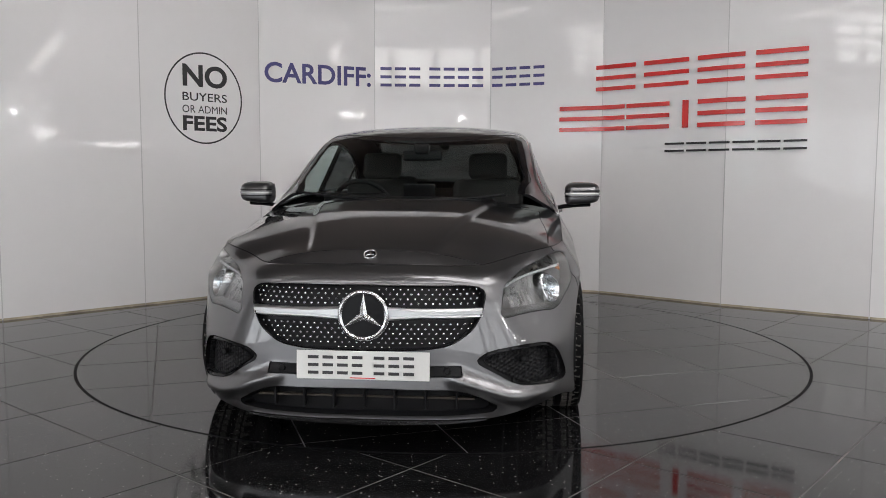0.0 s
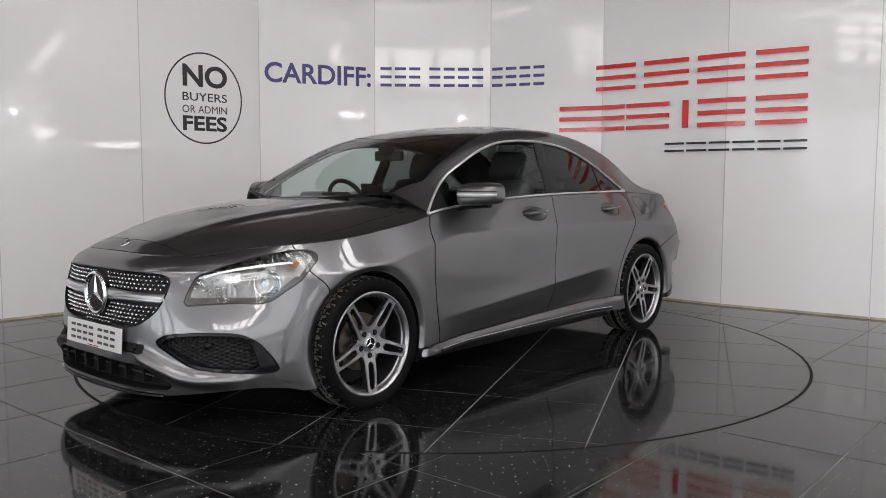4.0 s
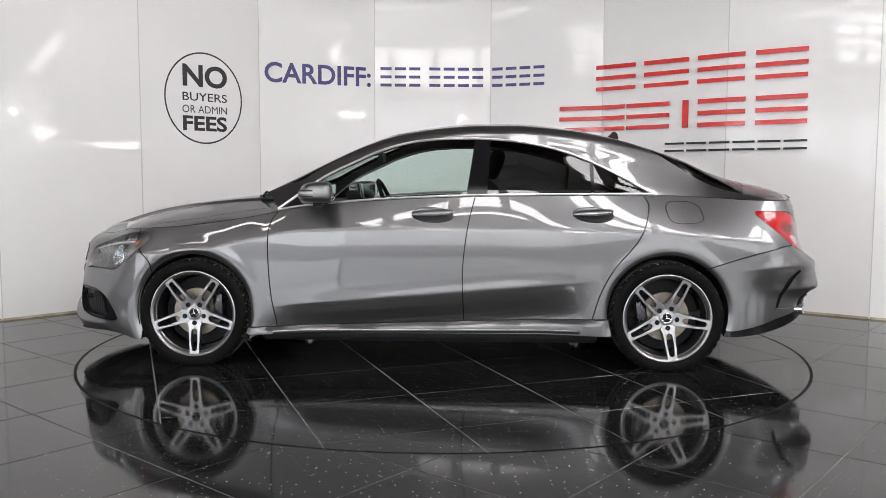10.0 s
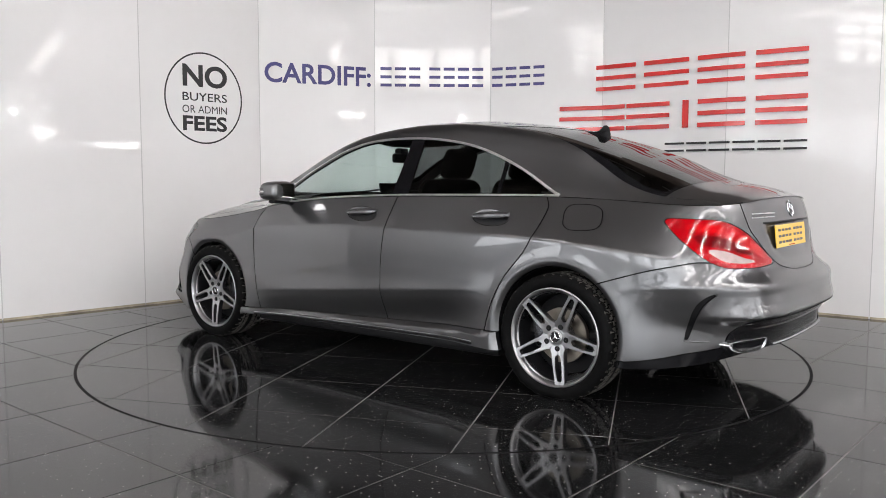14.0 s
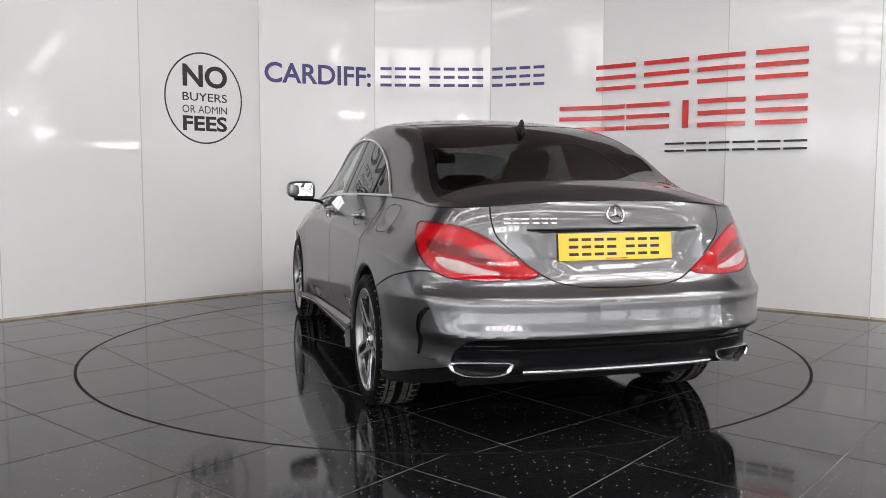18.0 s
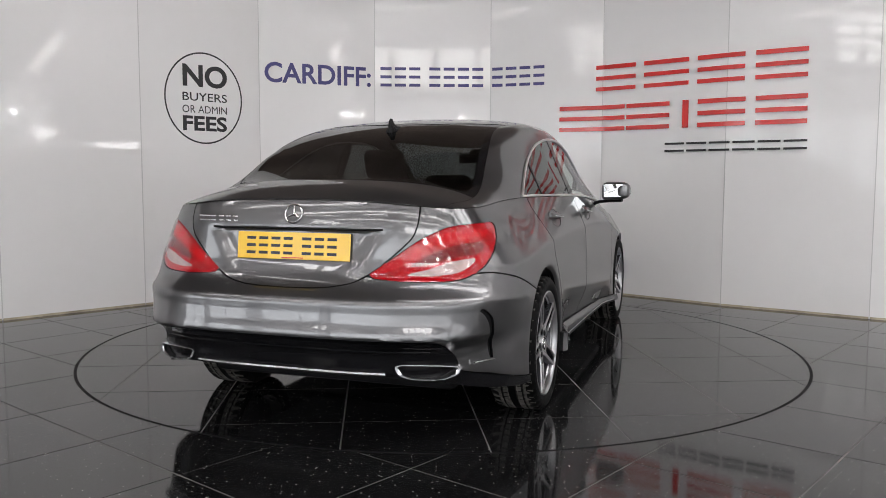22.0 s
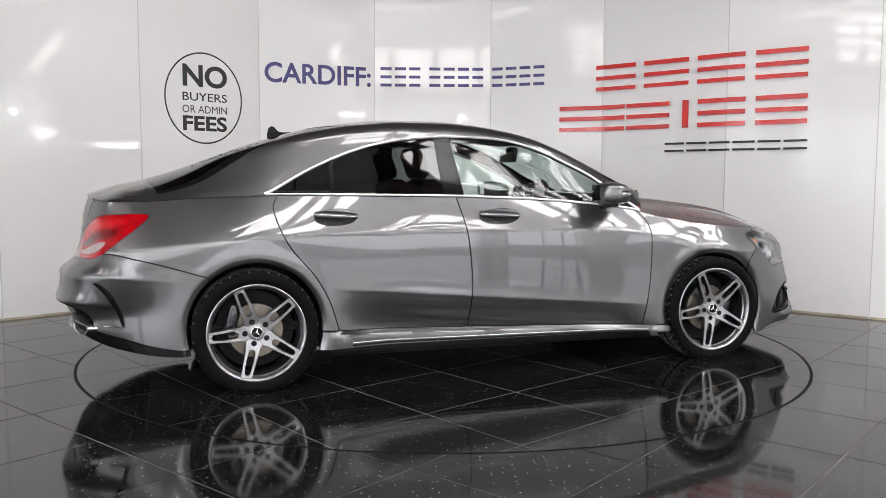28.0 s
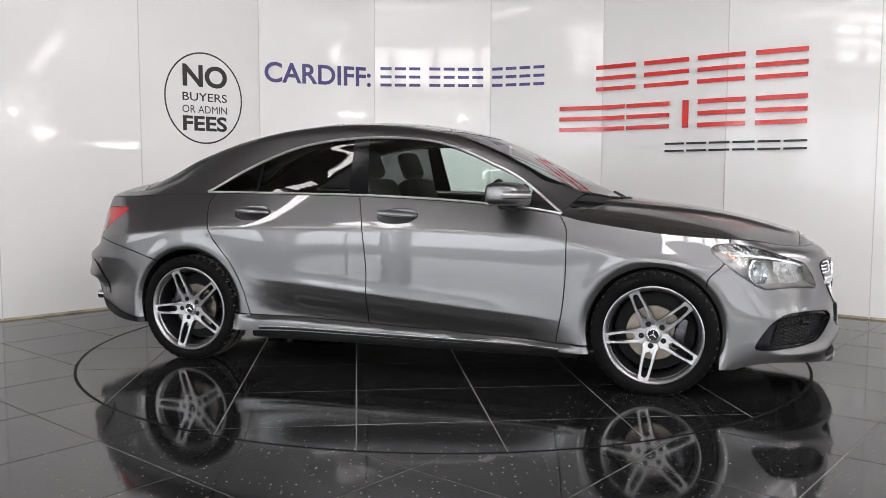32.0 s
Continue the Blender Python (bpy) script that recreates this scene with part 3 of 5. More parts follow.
    # the rows from y -4.3 on are added to brighten the car's gloss
    for x, yy in [(x, y) for y in (-10.9, -8.5, -6.1) for x in np.arange(-8.4, 8.5, 1.05)] + [(-x, -3.7) for x in np.arange(6.3, 8.5, 1.05)] + [(x, -3.7) for x in np.arange(0.0, 8.5, 1.05)] + [(x, -4.3) for x in (1.05, 2.1, 3.15, 4.2)] + [(x, y) for y in (-4.3, -3.1, -1.9, -1.3) for x in np.arange(5.25, 8.5, 1.05)]:
        r = tagged(new("rooflight"), "pale translucent rooflight sheet in the dark deck", "rooflight", "rooflights", "structure")
        part("sheet", rbox(0.85, 0.42, 0.02, 0, 1, Matrix.Translation((x, yy, H - 0.02))), ROOFLIGHT, r, smooth=False)
        for e in (-1, 1):
            part("curb", rbox(0.85, 0.04, 0.05, 0, 1, Matrix.Translation((x, yy + e * 0.23, H - 0.04))), STEEL, r, smooth=False)
    for x, yy in [(x, y) for y in (-3.0, -5.4, -7.8) for x in (-7.0, -3.5, 0.0, 3.5, 7.0)]:
        t = tagged(new("tube_lamp"), "lit fluorescent tube lamp hung under the roof", "ceiling lamp", "tube lamps")
        part("tube", tube([(x - 0.75, yy, 4.90), (x + 0.75, yy, 4.90)], 0.028), TUBELIGHT, t)
        part("housing", rbox(1.56, 0.07, 0.04, 0.005, 1, Matrix.Translation((x, yy, 4.945))), PANELWHITE, t, smooth=False)
        for e in (-0.6, 0.6):
            part("hanger", tube([(x + e, yy, 4.96), (x + e, yy, H + 0.02)], 0.006, 6), STEEL, t)
    # thin strip lamps and spot lamps on the side walls, seen mirrored in the panels
    for p, q in (((8.97, -9.70, 4.30), (8.97, -9.74, 4.86)), ((8.97, -9.86, 4.30), (8.97, -9.90, 4.86)), ((8.97, -4.42, 3.46), (8.97, -3.97, 4.24)), ((8.97, -4.52, 3.46), (8.97, -4.06, 4.20)),
                 ((8.97, -5.18, 3.55), (8.97, -5.28, 4.38)), ((8.97, -5.30, 3.55), (8.97, -5.40, 4.30)), ((8.97, -8.42, 4.32), (8.97, -7.6, 4.62))):
        t = tagged(new("strip_lamp"), "thin bright strip lamp on the upper wall", "wall lamp", "strip lamps")
        part("glow_strip", tube([p, q], 0.014), SLITGLOW, t)
        d = Vector((0.05, 0, 0))
        part("back_rail", tube([Vector(p) + d, Vector(q) + d], 0.03, 6), STEEL, t)
    for at, r in (((8.8, -9.25, 2.87), 0.075), ((8.8, -8.85, 2.83), 0.05), ((1.05, -9.0, 2.55), 0.075), ((8.8, -4.72, 2.54), 0.07)):
        t = tagged(new("spot_lamp"), "small round bright spot lamp on a thin steel post", "spot lamp", "spot lamps")
        part("bulb", moved(lathe([(0.001, r * 0.7), (r * 0.7, r * 0.5), (r, 0.0), (r * 0.7, -r * 0.5), (0.001, -r * 0.6)], 20), Matrix.Translation(at)), SPOTGLOW, t)
        part("post", tube([(at[0] + 0.03, at[1] - 0.1, 0.0), (at[0] + 0.03, at[1] - 0.1, at[2] + 0.05)], 0.02, 8), STEEL, t)
    for y0, y1, z0, z1 in ((-4.50, -4.16, 2.03, 2.12), (-3.60, -2.88, 1.75, 1.86)):
        t = tagged(new("slit_window"), "narrow bright slit window in the hall wall", "window", kind="structure")
        part("pane", rbox(0.02, y1 - y0, z1 - z0, 0, 1, Matrix.Translation((8.985, (y0 + y1) / 2, (z0 + z1) / 2))), SLITGLOW, t, smooth=False)
    t = tagged(new("high_side_window"), "high grid window with pale panes in the hall wall", "window", kind="structure")
    for iy in range(3):
        for iz in range(4):
            part("pane", rbox(0.02, 0.34 + 0.06 * iz, 0.19, 0, 1, Matrix.Translation((-8.985, -11.3 + 0.62 * iy, 4.25 + 0.31 * iz))), CLERESTORY, t, smooth=False)


make_wall()
make_wall_signs()
make_hall()

from mathutils.bvhtree import BVHTree

# ---- the car: x forwards, y to its left, z up, from between the axles on the ground ----
AXLE, HUB_Z = 1.3495, 0.304
WHEEL_Z, TYRE_R, ARCH_R = 0.305, 0.3155, 0.334

# outline from above, from the tail's middle to the nose's middle; u runs along it and equals x on the flanks
_ph = np.linspace(0, math.pi / 2, 1500) ** 1.0
_fx, _fy = 1.35 + 0.92 * np.cos(_ph), 0.885 * np.sin(_ph) ** (2 / 3.2)
_rx, _ry = -1.45 - 0.88 * np.cos(_ph) ** (2 / 4.0), 0.88 * np.sin(_ph) ** (2 / 3.2)
_side = np.linspace(-1.45, 1.35, 400)[1:-1]
_px = np.concatenate([_rx, _side, _fx[::-1]])
_py = np.concatenate([_ry, 0.88 + 0.005 * (_side + 1.45) / 2.8, _fy[::-1]])
_s = np.concatenate([[0], np.cumsum(np.hypot(np.diff(_px), np.diff(_py)))])
_s = _s - np.interp(0.0, _px, _s)
U0, U1 = float(_s[0]), float(_s[-1])
_uu = np.linspace(U0, U1, 1200)
_cx, _cy = np.interp(_uu, _s, _px), np.interp(_uu, _s, _py)
for _ in range(3):
    _cx[1:-1] = (_cx[:-2] + 2 * _cx[1:-1] + _cx[2:]) / 4
    _cy[1:-1] = (_cy[:-2] + 2 * _cy[1:-1] + _cy[2:]) / 4
_tx, _ty = np.gradient(_cx, _uu), np.gradient(_cy, _uu)
_tx[0] = _tx[-1] = 0.0
_ty[0], _ty[-1] = 1.0, -1.0
_tl = np.hypot(_tx, _ty)
_tx, _ty = _tx / _tl, _ty / _tl
_half = len(_uu) // 2


def ux(x):
    """u where the outline passes x."""
    return float(np.interp(x, _cx, _uu))


def uf(y):
    """u on the nose where the outline is y from the middle."""
    return float(np.interp(-y, -_cy[_half:], _uu[_half:]))


def ur(y):
    """u on the tail where the outline is y from the middle."""
    return float(np.interp(y, _cy[:_half], _uu[:_half]))


ztop = curve([(uf(0), 0.735), (uf(0.3), 0.733), (uf(0.5), 0.728), (uf(0.65), 0.738), (uf(0.78), 0.765), (1.35, 0.805), (1.1, 0.84), (0.95, 0.866), (0.856, 0.888),
              (0.5, 0.932), (-0.2, 0.972), (-0.7, 0.98), (-1.235, 0.984), (ux(-1.6), 0.972), (ux(-1.9), 0.957), (ur(0.8), 0.955), (ur(0.6), 0.963), (ur(0.3), 0.982), (ur(0), 0.988)])
zbot = curve([(uf(0), 0.118), (uf(0.5), 0.138), (uf(0.66), 0.155), (uf(0.74), 0.162), (uf(0.82), 0.144), (ux(1.72), 0.130), (1.6, 0.134), (1.2, 0.178), (0.95, 0.180), (-0.97, 0.19), (-1.7, 0.19), (ux(-2.0), 0.22), (ur(0.6), 0.28), (ur(0), 0.292)])
top_in = curve([(uf(0.7), 0.09), (uf(0.8), 0.085), (1.35, 0.085), (1.0, 0.072), (0.86, 0.072), (0.5, 0.07), (0, 0.07), (-0.6, 0.08), (-1.235, 0.13), (ux(-1.6), 0.165), (ux(-1.9), 0.15), (ur(0.75), 0.11)])
top_round = curve([(uf(0.8), 0.14), (1.35, 0.15), (0.9, 0.13), (0.5, 0.15), (-0.2, 0.18), (-1.235, 0.21), (ux(-1.9), 0.24)])
crease = curve([(1.75, 0.70), (1.35, 0.755), (0.89, 0.791), (-0.2, 0.805), (-1.0, 0.775), (-1.35, 0.76), (-1.9, 0.70)])
nose_in = curve([(0.1, 0.03), (0.14, 0.008), (0.2, 0.0), (0.28, 0.002), (0.35, 0.007), (0.42, 0.013), (0.55, 0.026), (0.63, 0.037), (0.68, 0.054), (0.71, 0.082), (0.735, 0.128)])
corner_rise = curve([(0.30, 0.0), (0.36, 0.0), (0.41, 0.05), (0.46, 0.20), (0.52, 0.44), (0.58, 0.68), (0.63, 0.88), (0.67, 0.98), (0.70, 1.0), (0.80, 1.0)])
tail_in = curve([(0.18, 0.12), (0.3, 0.07), (0.42, 0.030), (0.455, -0.016), (0.475, -0.013), (0.51, -0.004), (0.55, 0.002), (0.592, 0.006), (0.602, 0.012), (0.62, 0.034), (0.65, 0.069), (0.68, 0.090), (0.72, 0.103), (0.82, 0.119), (0.87, 0.126), (0.90, 0.131), (0.935, 0.140), (0.965, 0.150), (0.988, 0.160)])
_wf = (uf(0.86), uf(0.52))
_wr = (ux(-1.86), ur(0.6))


RECESS_SIDE = curve([(0.66, 0.20), (0.68, 0.255), (0.72, 0.315), (0.78, 0.365), (0.83, 0.40), (0.872, 0.432)])


def recess_depth(u, z):
    """The hollow round the rear number plate: sharp along its top, soft at its foot."""
    y = np.interp(u, _uu, _cy)
    side = RECESS_SIDE(z)
    return np.where(u < 0, 0.016 * fade(0.0, 0.11, z - 0.655) * fade(-0.02, 0.10, side - y) * fade(0.0, 0.014, 0.870 - z), 0.0)


# height of the ledge that runs below the front air intakes
blade_z = curve([(uf(0.30), 0.318), (uf(0.36), 0.300), (uf(0.46), 0.262), (uf(0.55), 0.224), (uf(0.70), 0.208), (ux(1.95), 0.204), (ux(1.85), 0.212)])

# depth of the door's hollow between its lower and its upper crease
hollow = curve([(0.0, 0.0), (0.12, 0.0032), (0.25, 0.0046), (0.45, 0.0045), (0.65, 0.0048), (0.85, 0.0075), (1.0, 0.0125)])


def skin_in(u, z):
    """How far the flank lies inside the outline at height z."""
    zt, x = ztop(u), np.interp(u, _uu, _cx)
    h = top_round(u)
    s = np.clip((z - (zt - h)) / h, 0, 1)
    flank = top_in(u) * s ** 1.06
    zl = 0.342 + (0.895 - x) * 0.0854
    zu = crease(x)
    r = np.minimum(np.hypot(x - AXLE, z - HUB_Z), np.hypot(x + AXLE, z - HUB_Z))
    body, sill = fade(0.40, 0.95, r), fade(0.36, 0.75, r)
    t = np.clip((z - zl) / (zu - zl), 0, 1)
    flank = flank + body * hollow(t) * (z > zl)
    flank = flank + sill * (0.06 * fade(0.0, 0.20, zl - z) + 0.004 * fade(0.0, 0.02, zl - z))
    flank = flank - 0.003 * np.exp(-((r - 0.378) / 0.04) ** 2) + 0.016 * fade(0.362, 0.332, r)
    corner = 0.067 * np.exp(-(((u - uf(0.70)) / 0.26) ** 2)) * corner_rise(z)
    f, b = fade(*_wf, u), fade(-_wr[0], -_wr[1], -u)
    nose = nose_in(z + (0.735 - zt) * fade(0.45, 0.735, z))
    tail = tail_in(z + (0.988 - zt) * fade(0.75, 0.97, z))
    return flank * (1 - f - b) + nose * f + tail * b + corner + recess_depth(u, z) - 0.026 * np.exp(-(((z - blade_z(u)) / 0.03) ** 2)) * fade(ux(1.88), ux(2.05), u) * fade(uf(0.30), uf(0.38), u)


def skin(u, z, off=0.0):
    d = skin_in(u, z) - off
    x, y = np.interp(u, _uu, _cx), np.interp(u, _uu, _cy)
    tx, ty = np.interp(u, _uu, _tx), np.interp(u, _uu, _ty)
    n = np.hypot(tx, ty)
    return np.stack([x + ty / n * d, np.maximum(y - tx / n * d, 0), z + 0 * x], 1)


# rim of the lower body, where bonnet, cabin and boot begin
_rim = skin(_uu, ztop(_uu))
_ok = np.concatenate([[True], np.diff(np.maximum.accumulate(_rim[:, 0])) > 1e-7])
rim_y = lambda x: np.interp(x, _rim[_ok, 0], _rim[_ok, 1])
rim_z = lambda x: np.interp(x, _rim[_ok, 0], _rim[_ok, 2])
X_TAIL, X_NOSE = float(_rim[_ok, 0][0]), float(_rim[_ok, 0][-1])

bonnet_z = curve([(2.14, 0.737), (2.09, 0.776), (2.0, 0.810), (1.917, 0.835), (1.737, 0.880), (1.556, 0.914), (1.375, 0.938), (1.174, 0.962), (1.0, 0.975), (0.8, 0.985)])


def hood(x, w, off=0.0):
    """The bonnet and the wing tops; w from 0 in the middle to 1 at the rim."""
    ye, ze, zc = rim_y(x), rim_z(x), bonnet_z(x)
    zc = np.maximum(zc, ze)
    y = w * ye
    ridge = 0.26 + 0.20 * np.clip((2.05 - x) / 1.0, 0, 1)
    dome = 0.015 * fade(0.014, -0.014, y - ridge) * fade(2.12, 1.9, x)
    z = zc - (zc - ze) * w**3.0 + dome - 0.013 * fade(2.12, 1.9, x) * (1 - w**4)
    return np.stack([x, y, z + off], 1)


cabin_z = curve([(1.2, 0.945), (1.1, 0.962), (1.0, 1.0), (0.823, 1.085), (0.637, 1.183), (0.451, 1.276), (0.263, 1.35), (0.075, 1.392), (-0.114, 1.417), (-0.304, 1.428), (-0.496, 1.428),
                 (-0.689, 1.414), (-0.884, 1.388), (-1.08, 1.346), (-1.278, 1.287), (-1.478, 1.214), (-1.68, 1.138), (-1.884, 1.072), (-2.05, 1.034), (X_TAIL, 0.992)])


_t = np.linspace(0, 1, 2001)
# half section of the cabin: w = y share of the rim's, h = height share; a leaning side, a tight roof rail, a gently arched roof
_sw = np.array([1.0, 0.97, 0.935, 0.865, 0.82, 0.79, 0.745, 0.67, 0.46, 0.2, 0.0])
_sh = np.array([0.0, 0.13, 0.27, 0.55, 0.735, 0.835, 0.893, 0.923, 0.967, 0.994, 1.0])
_sl = np.concatenate([[0], np.cumsum(np.hypot(np.diff(_sw) * 1.7, np.diff(_sh)))])
_sl /= _sl[-1]
_w = curve(zip(_sl, _sw))(_t)
_h = np.maximum.accumulate(curve(zip(_sl, _sh))(_t))
_h[0], _h[-1], _w[0], _w[-1] = 0.0, 1.0, 1.0, 0.0


def cabin(x, a, off=0.0):
    """Roof, pillars, glass and boot deck; a from 0 at the rim to 1 in the middle."""
    yb, zb = rim_y(x), rim_z(x)
    zc = np.maximum(cabin_z(x), zb + 0.002)
    y = yb * np.interp(a, _t, _w)
    w, h = np.interp(a, _t, _w), np.interp(a, _t, _h)
    deck = fade(-1.45, -1.9, x)
    z = zb + (zc - zb) * (h * (1 - deck) + np.minimum(h, 1 - 0.45 * w**2 - 0.55 * w**4) * deck)
    ph = a * math.pi / 2
    return np.stack([x, np.maximum(y + off * np.cos(ph), 0) * (a < 1), z + off * np.sin(ph)], 1)


def a_of_y(x, y):
    return np.interp(-np.abs(y) / rim_y(x), -_w, _t)


def a_of_z(x, z):
    zb = rim_z(x)
    return np.interp((z - zb) / (cabin_z(x) - zb), _h, _t)


# panel borders on the flank
door_front = curve([(0.20, 0.862), (0.238, 0.864), (0.372, 0.889), (0.595, 0.908), (0.753, 0.909), (0.831, 0.896), (0.90, 0.852)])
door_mid = curve([(0.2, -0.208), (0.256, -0.206), (0.523, -0.198), (0.685, -0.210), (0.829, -0.232), (0.99, -0.272)])
door_rear = curve([(0.25, -0.922), (0.28, -0.929), (0.336, -0.944), (0.451, -0.983), (0.566, -1.047), (0.73, -1.179), (0.861, -1.236), (0.926, -1.248), (0.99, -1.217)])
bumper_front = curve([(0.2, ux(1.60)), (0.566, ux(1.60)), (0.67, ux(1.69)), (0.8, ux(1.74))])
bumper_rear = curve([(ux(-1.55), 0.57), (ux(-1.62), 0.593), (ux(-1.909), 0.676), (ux(-2.05), 0.70), (ur(0.6), 0.674), (ur(0.40), 0.69), (ur(0.15), 0.66), (ur(0), 0.655)])
HEADLIGHT = rounded([(uf(0.55), 0.524), (uf(0.566), 0.590), (uf(0.59), 0.647), (uf(0.648), 0.672), (uf(0.725), 0.702), (ux(1.876), 0.730), (ux(1.759), 0.751), (ux(1.68), 0.754), (ux(1.63), 0.740), (ux(1.63), 0.710), (ux(1.675), 0.675), (ux(1.74), 0.614), (ux(1.80), 0.578), (ux(1.85), 0.542), (ux(1.90), 0.529), (uf(0.722), 0.535), (uf(0.642), 0.533)], 1)
GRILLE = rounded([(uf(0) + 1, 0.661), (uf(0.3), 0.662), (uf(0.45), 0.657), (uf(0.493), 0.632), (uf(0.468), 0.55), (uf(0.428), 0.49), (uf(0.34), 0.432), (uf(0.2), 0.413), (uf(0) + 1, 0.410)], 2)
INTAKE = rounded([(uf(0.43), 0.368), (uf(0.49), 0.404), (uf(0.626), 0.414), (uf(0.724), 0.407), (ux(1.913), 0.366), (ux(1.866), 0.304), (ux(1.842), 0.268), (ux(1.832), 0.238), (ux(1.878), 0.228), (uf(0.68), 0.246), (uf(0.59), 0.264), (uf(0.52), 0.314)], 1)
MESH = rounded([(uf(0.46), 0.366), (uf(0.51), 0.393), (uf(0.626), 0.402), (uf(0.72), 0.395), (ux(1.945), 0.374), (ux(1.927), 0.320), (ux(1.905), 0.246), (uf(0.68), 0.258), (uf(0.60), 0.274), (uf(0.535), 0.317)], 1)
BAND = [(uf(0) + 1, 0.36), (uf(0.38), 0.352), (uf(0.38), 0.316), (uf(0) + 1, 0.298)]
LOWGRILLE = rounded([(uf(0) + 1, 0.265), (uf(0.33), 0.263), (uf(0.42), 0.242), (uf(0.545), 0.170), (uf(0.3), 0.164), (uf(0) + 1, 0.162)], 1)
TAILLIGHT = rounded([(ur(0.335), 0.681), (ur(0.44), 0.745), (ur(0.58), 0.832), (ur(0.72), 0.885), (ux(-1.98), 0.893), (ux(-1.845), 0.893), (ux(-1.93), 0.82), (ux(-2.07), 0.712), (ur(0.74), 0.672), (ur(0.55), 0.667)], 2)
TAILWHITE = rounded([(ur(0.50), 0.694), (ur(0.62), 0.715), (ur(0.72), 0.747), (ux(-2.08), 0.760), (ux(-2.10), 0.735), (ur(0.74), 0.70), (ur(0.62), 0.688)], 2)
TAILBAND = rounded([(ur(0.375), 0.692), (ur(0.46), 0.746), (ur(0.60), 0.822), (ur(0.72), 0.866), (ux(-1.98), 0.872), (ux(-1.96), 0.845), (ur(0.76), 0.832), (ur(0.62), 0.785), (ur(0.48), 0.715)], 2)
TAILDARK = rounded([(ur(0.52), 0.722), (ur(0.62), 0.772), (ur(0.74), 0.812), (ux(-2.0), 0.826), (ux(-2.05), 0.775), (ur(0.74), 0.765), (ur(0.62), 0.732)], 2)
BOOT = rounded([(ur(0) - 1, 1.1), (ur(0.60), 1.1), (ur(0.575), 0.86), (ur(0.46), 0.765), (ur(0.37), 0.70), (ur(0.29), 0.658), (ur(0.14), 0.634), (ur(0) - 1, 0.634)], 2)
DIFFUSER = rounded([(ur(0) - 1, 0.447), (ur(0.58), 0.447), (ur(0.66), 0.432), (ur(0.735), 0.36), (ur(0.76), 0.15), (ur(0) - 1, 0.15)], 1)
VENT = rounded([(ux(-2.15), 0.570), (ux(-2.085), 0.556), (ux(-2.03), 0.505), (ux(-1.985), 0.345), (ux(-2.004), 0.345), (ux(-2.05), 0.49), (ux(-2.098), 0.550)], 1)
CAP = rounded([(-1.335, 0.952), (-1.53, 0.945), (-1.56, 0.83), (-1.36, 0.822)], 3)
L_FENDER, L_FDOOR, L_RDOOR, L_QUARTER, L_FBUMP, L_RBUMP, L_SKIRT, L_HEAD, L_GRILLE, L_INTAKE, L_BAND, L_LOW, L_TAIL, L_WHITE, L_BOOT, L_DIFF, L_VENT, L_CAP, L_LIP, L_BOWL, L_BOWL2, L_MESH, L_TBAND, L_TDARK = range(1, 25)
HANDLES = ((-0.142, 0.09, 0.876), (-1.043, -0.82, 0.880))


def bowl_share(u, z):
    """Under 1 inside the bowl behind a door handle."""
    return np.min([((u - (a + b) / 2) / ((b - a) * 0.505)) ** 2 + ((z - h + 0.008 - 0.05 * (u - (a + b) / 2)) / 0.041) ** 2 for a, b, h in HANDLES], axis=0)


def flank_label(u, v):
    z = zbot(u) + v * (ztop(u) - zbot(u))
    x = np.interp(u, _uu, _cx)
    sill = 0.222 + (0.863 - x) * 0.0324
    lab = np.full(u.shape, L_QUARTER)
    lab[x > door_rear(z)] = L_RDOOR
    lab[x > door_mid(z)] = L_FDOOR
    lab[x > door_front(z)] = L_FENDER
    lab[(z < sill) & (np.abs(x) < 1.2)] = L_SKIRT
    lab[(u > bumper_front(z))] = L_FBUMP
    lab[(u < ux(-1.55)) & (z < bumper_rear(u))] = L_RBUMP
    for k, poly in ((L_BOOT, BOOT), (L_TAIL, TAILLIGHT), (L_TBAND, TAILBAND), (L_TDARK, TAILDARK), (L_WHITE, TAILWHITE), (L_DIFF, DIFFUSER), (L_VENT, VENT), (L_CAP, CAP),
                    (L_HEAD, HEADLIGHT), (L_BAND, BAND), (L_GRILLE, GRILLE), (L_INTAKE, INTAKE), (L_MESH, MESH), (L_LOW, LOWGRILLE)):
        lab[inside(poly, u, z)] = k
    lab[(z < 0.142) & (u > uf(0.48))] = L_LIP
    lab[bowl_share(u, z) < 1] = L_BOWL
    lab[(lab == L_BOWL) & (u < -0.5)] = L_BOWL2
    lab[(z < zbot(u) + 0.03 + 0.10 * np.clip(-1.7 - x, 0, 0.3)) & (x < -1.66) & (lab == L_RBUMP)] = L_DIFF
    arch = np.minimum(np.hypot(x - AXLE, z - HUB_Z + 0.004), np.hypot(x + AXLE, z - HUB_Z - 0.008)) < ARCH_R
    lab[arch | ((np.abs(np.abs(x) - AXLE) < ARCH_R - 0.018) & (z < 0.24))] = 0
    return lab


def flank_place(u, v, off=0.0):
    z = zbot(u) + v * (ztop(u) - zbot(u))
    return skin(u, z, off)


def skirt_place(u, v, off=0.0):
    """The side skirt: its upper half slopes outwards."""
    z = zbot(u) + v * (ztop(u) - zbot(u))
    x = np.interp(u, _uu, _cx)
    out = fade(0.002, -0.026, z - (0.222 + (0.863 - x) * 0.0324)) * fade(1.0, 0.9, np.abs(x)) + fade(0.9, 1.0, np.abs(x))
    return skin(u, z, off - 0.026 * (1 - out))


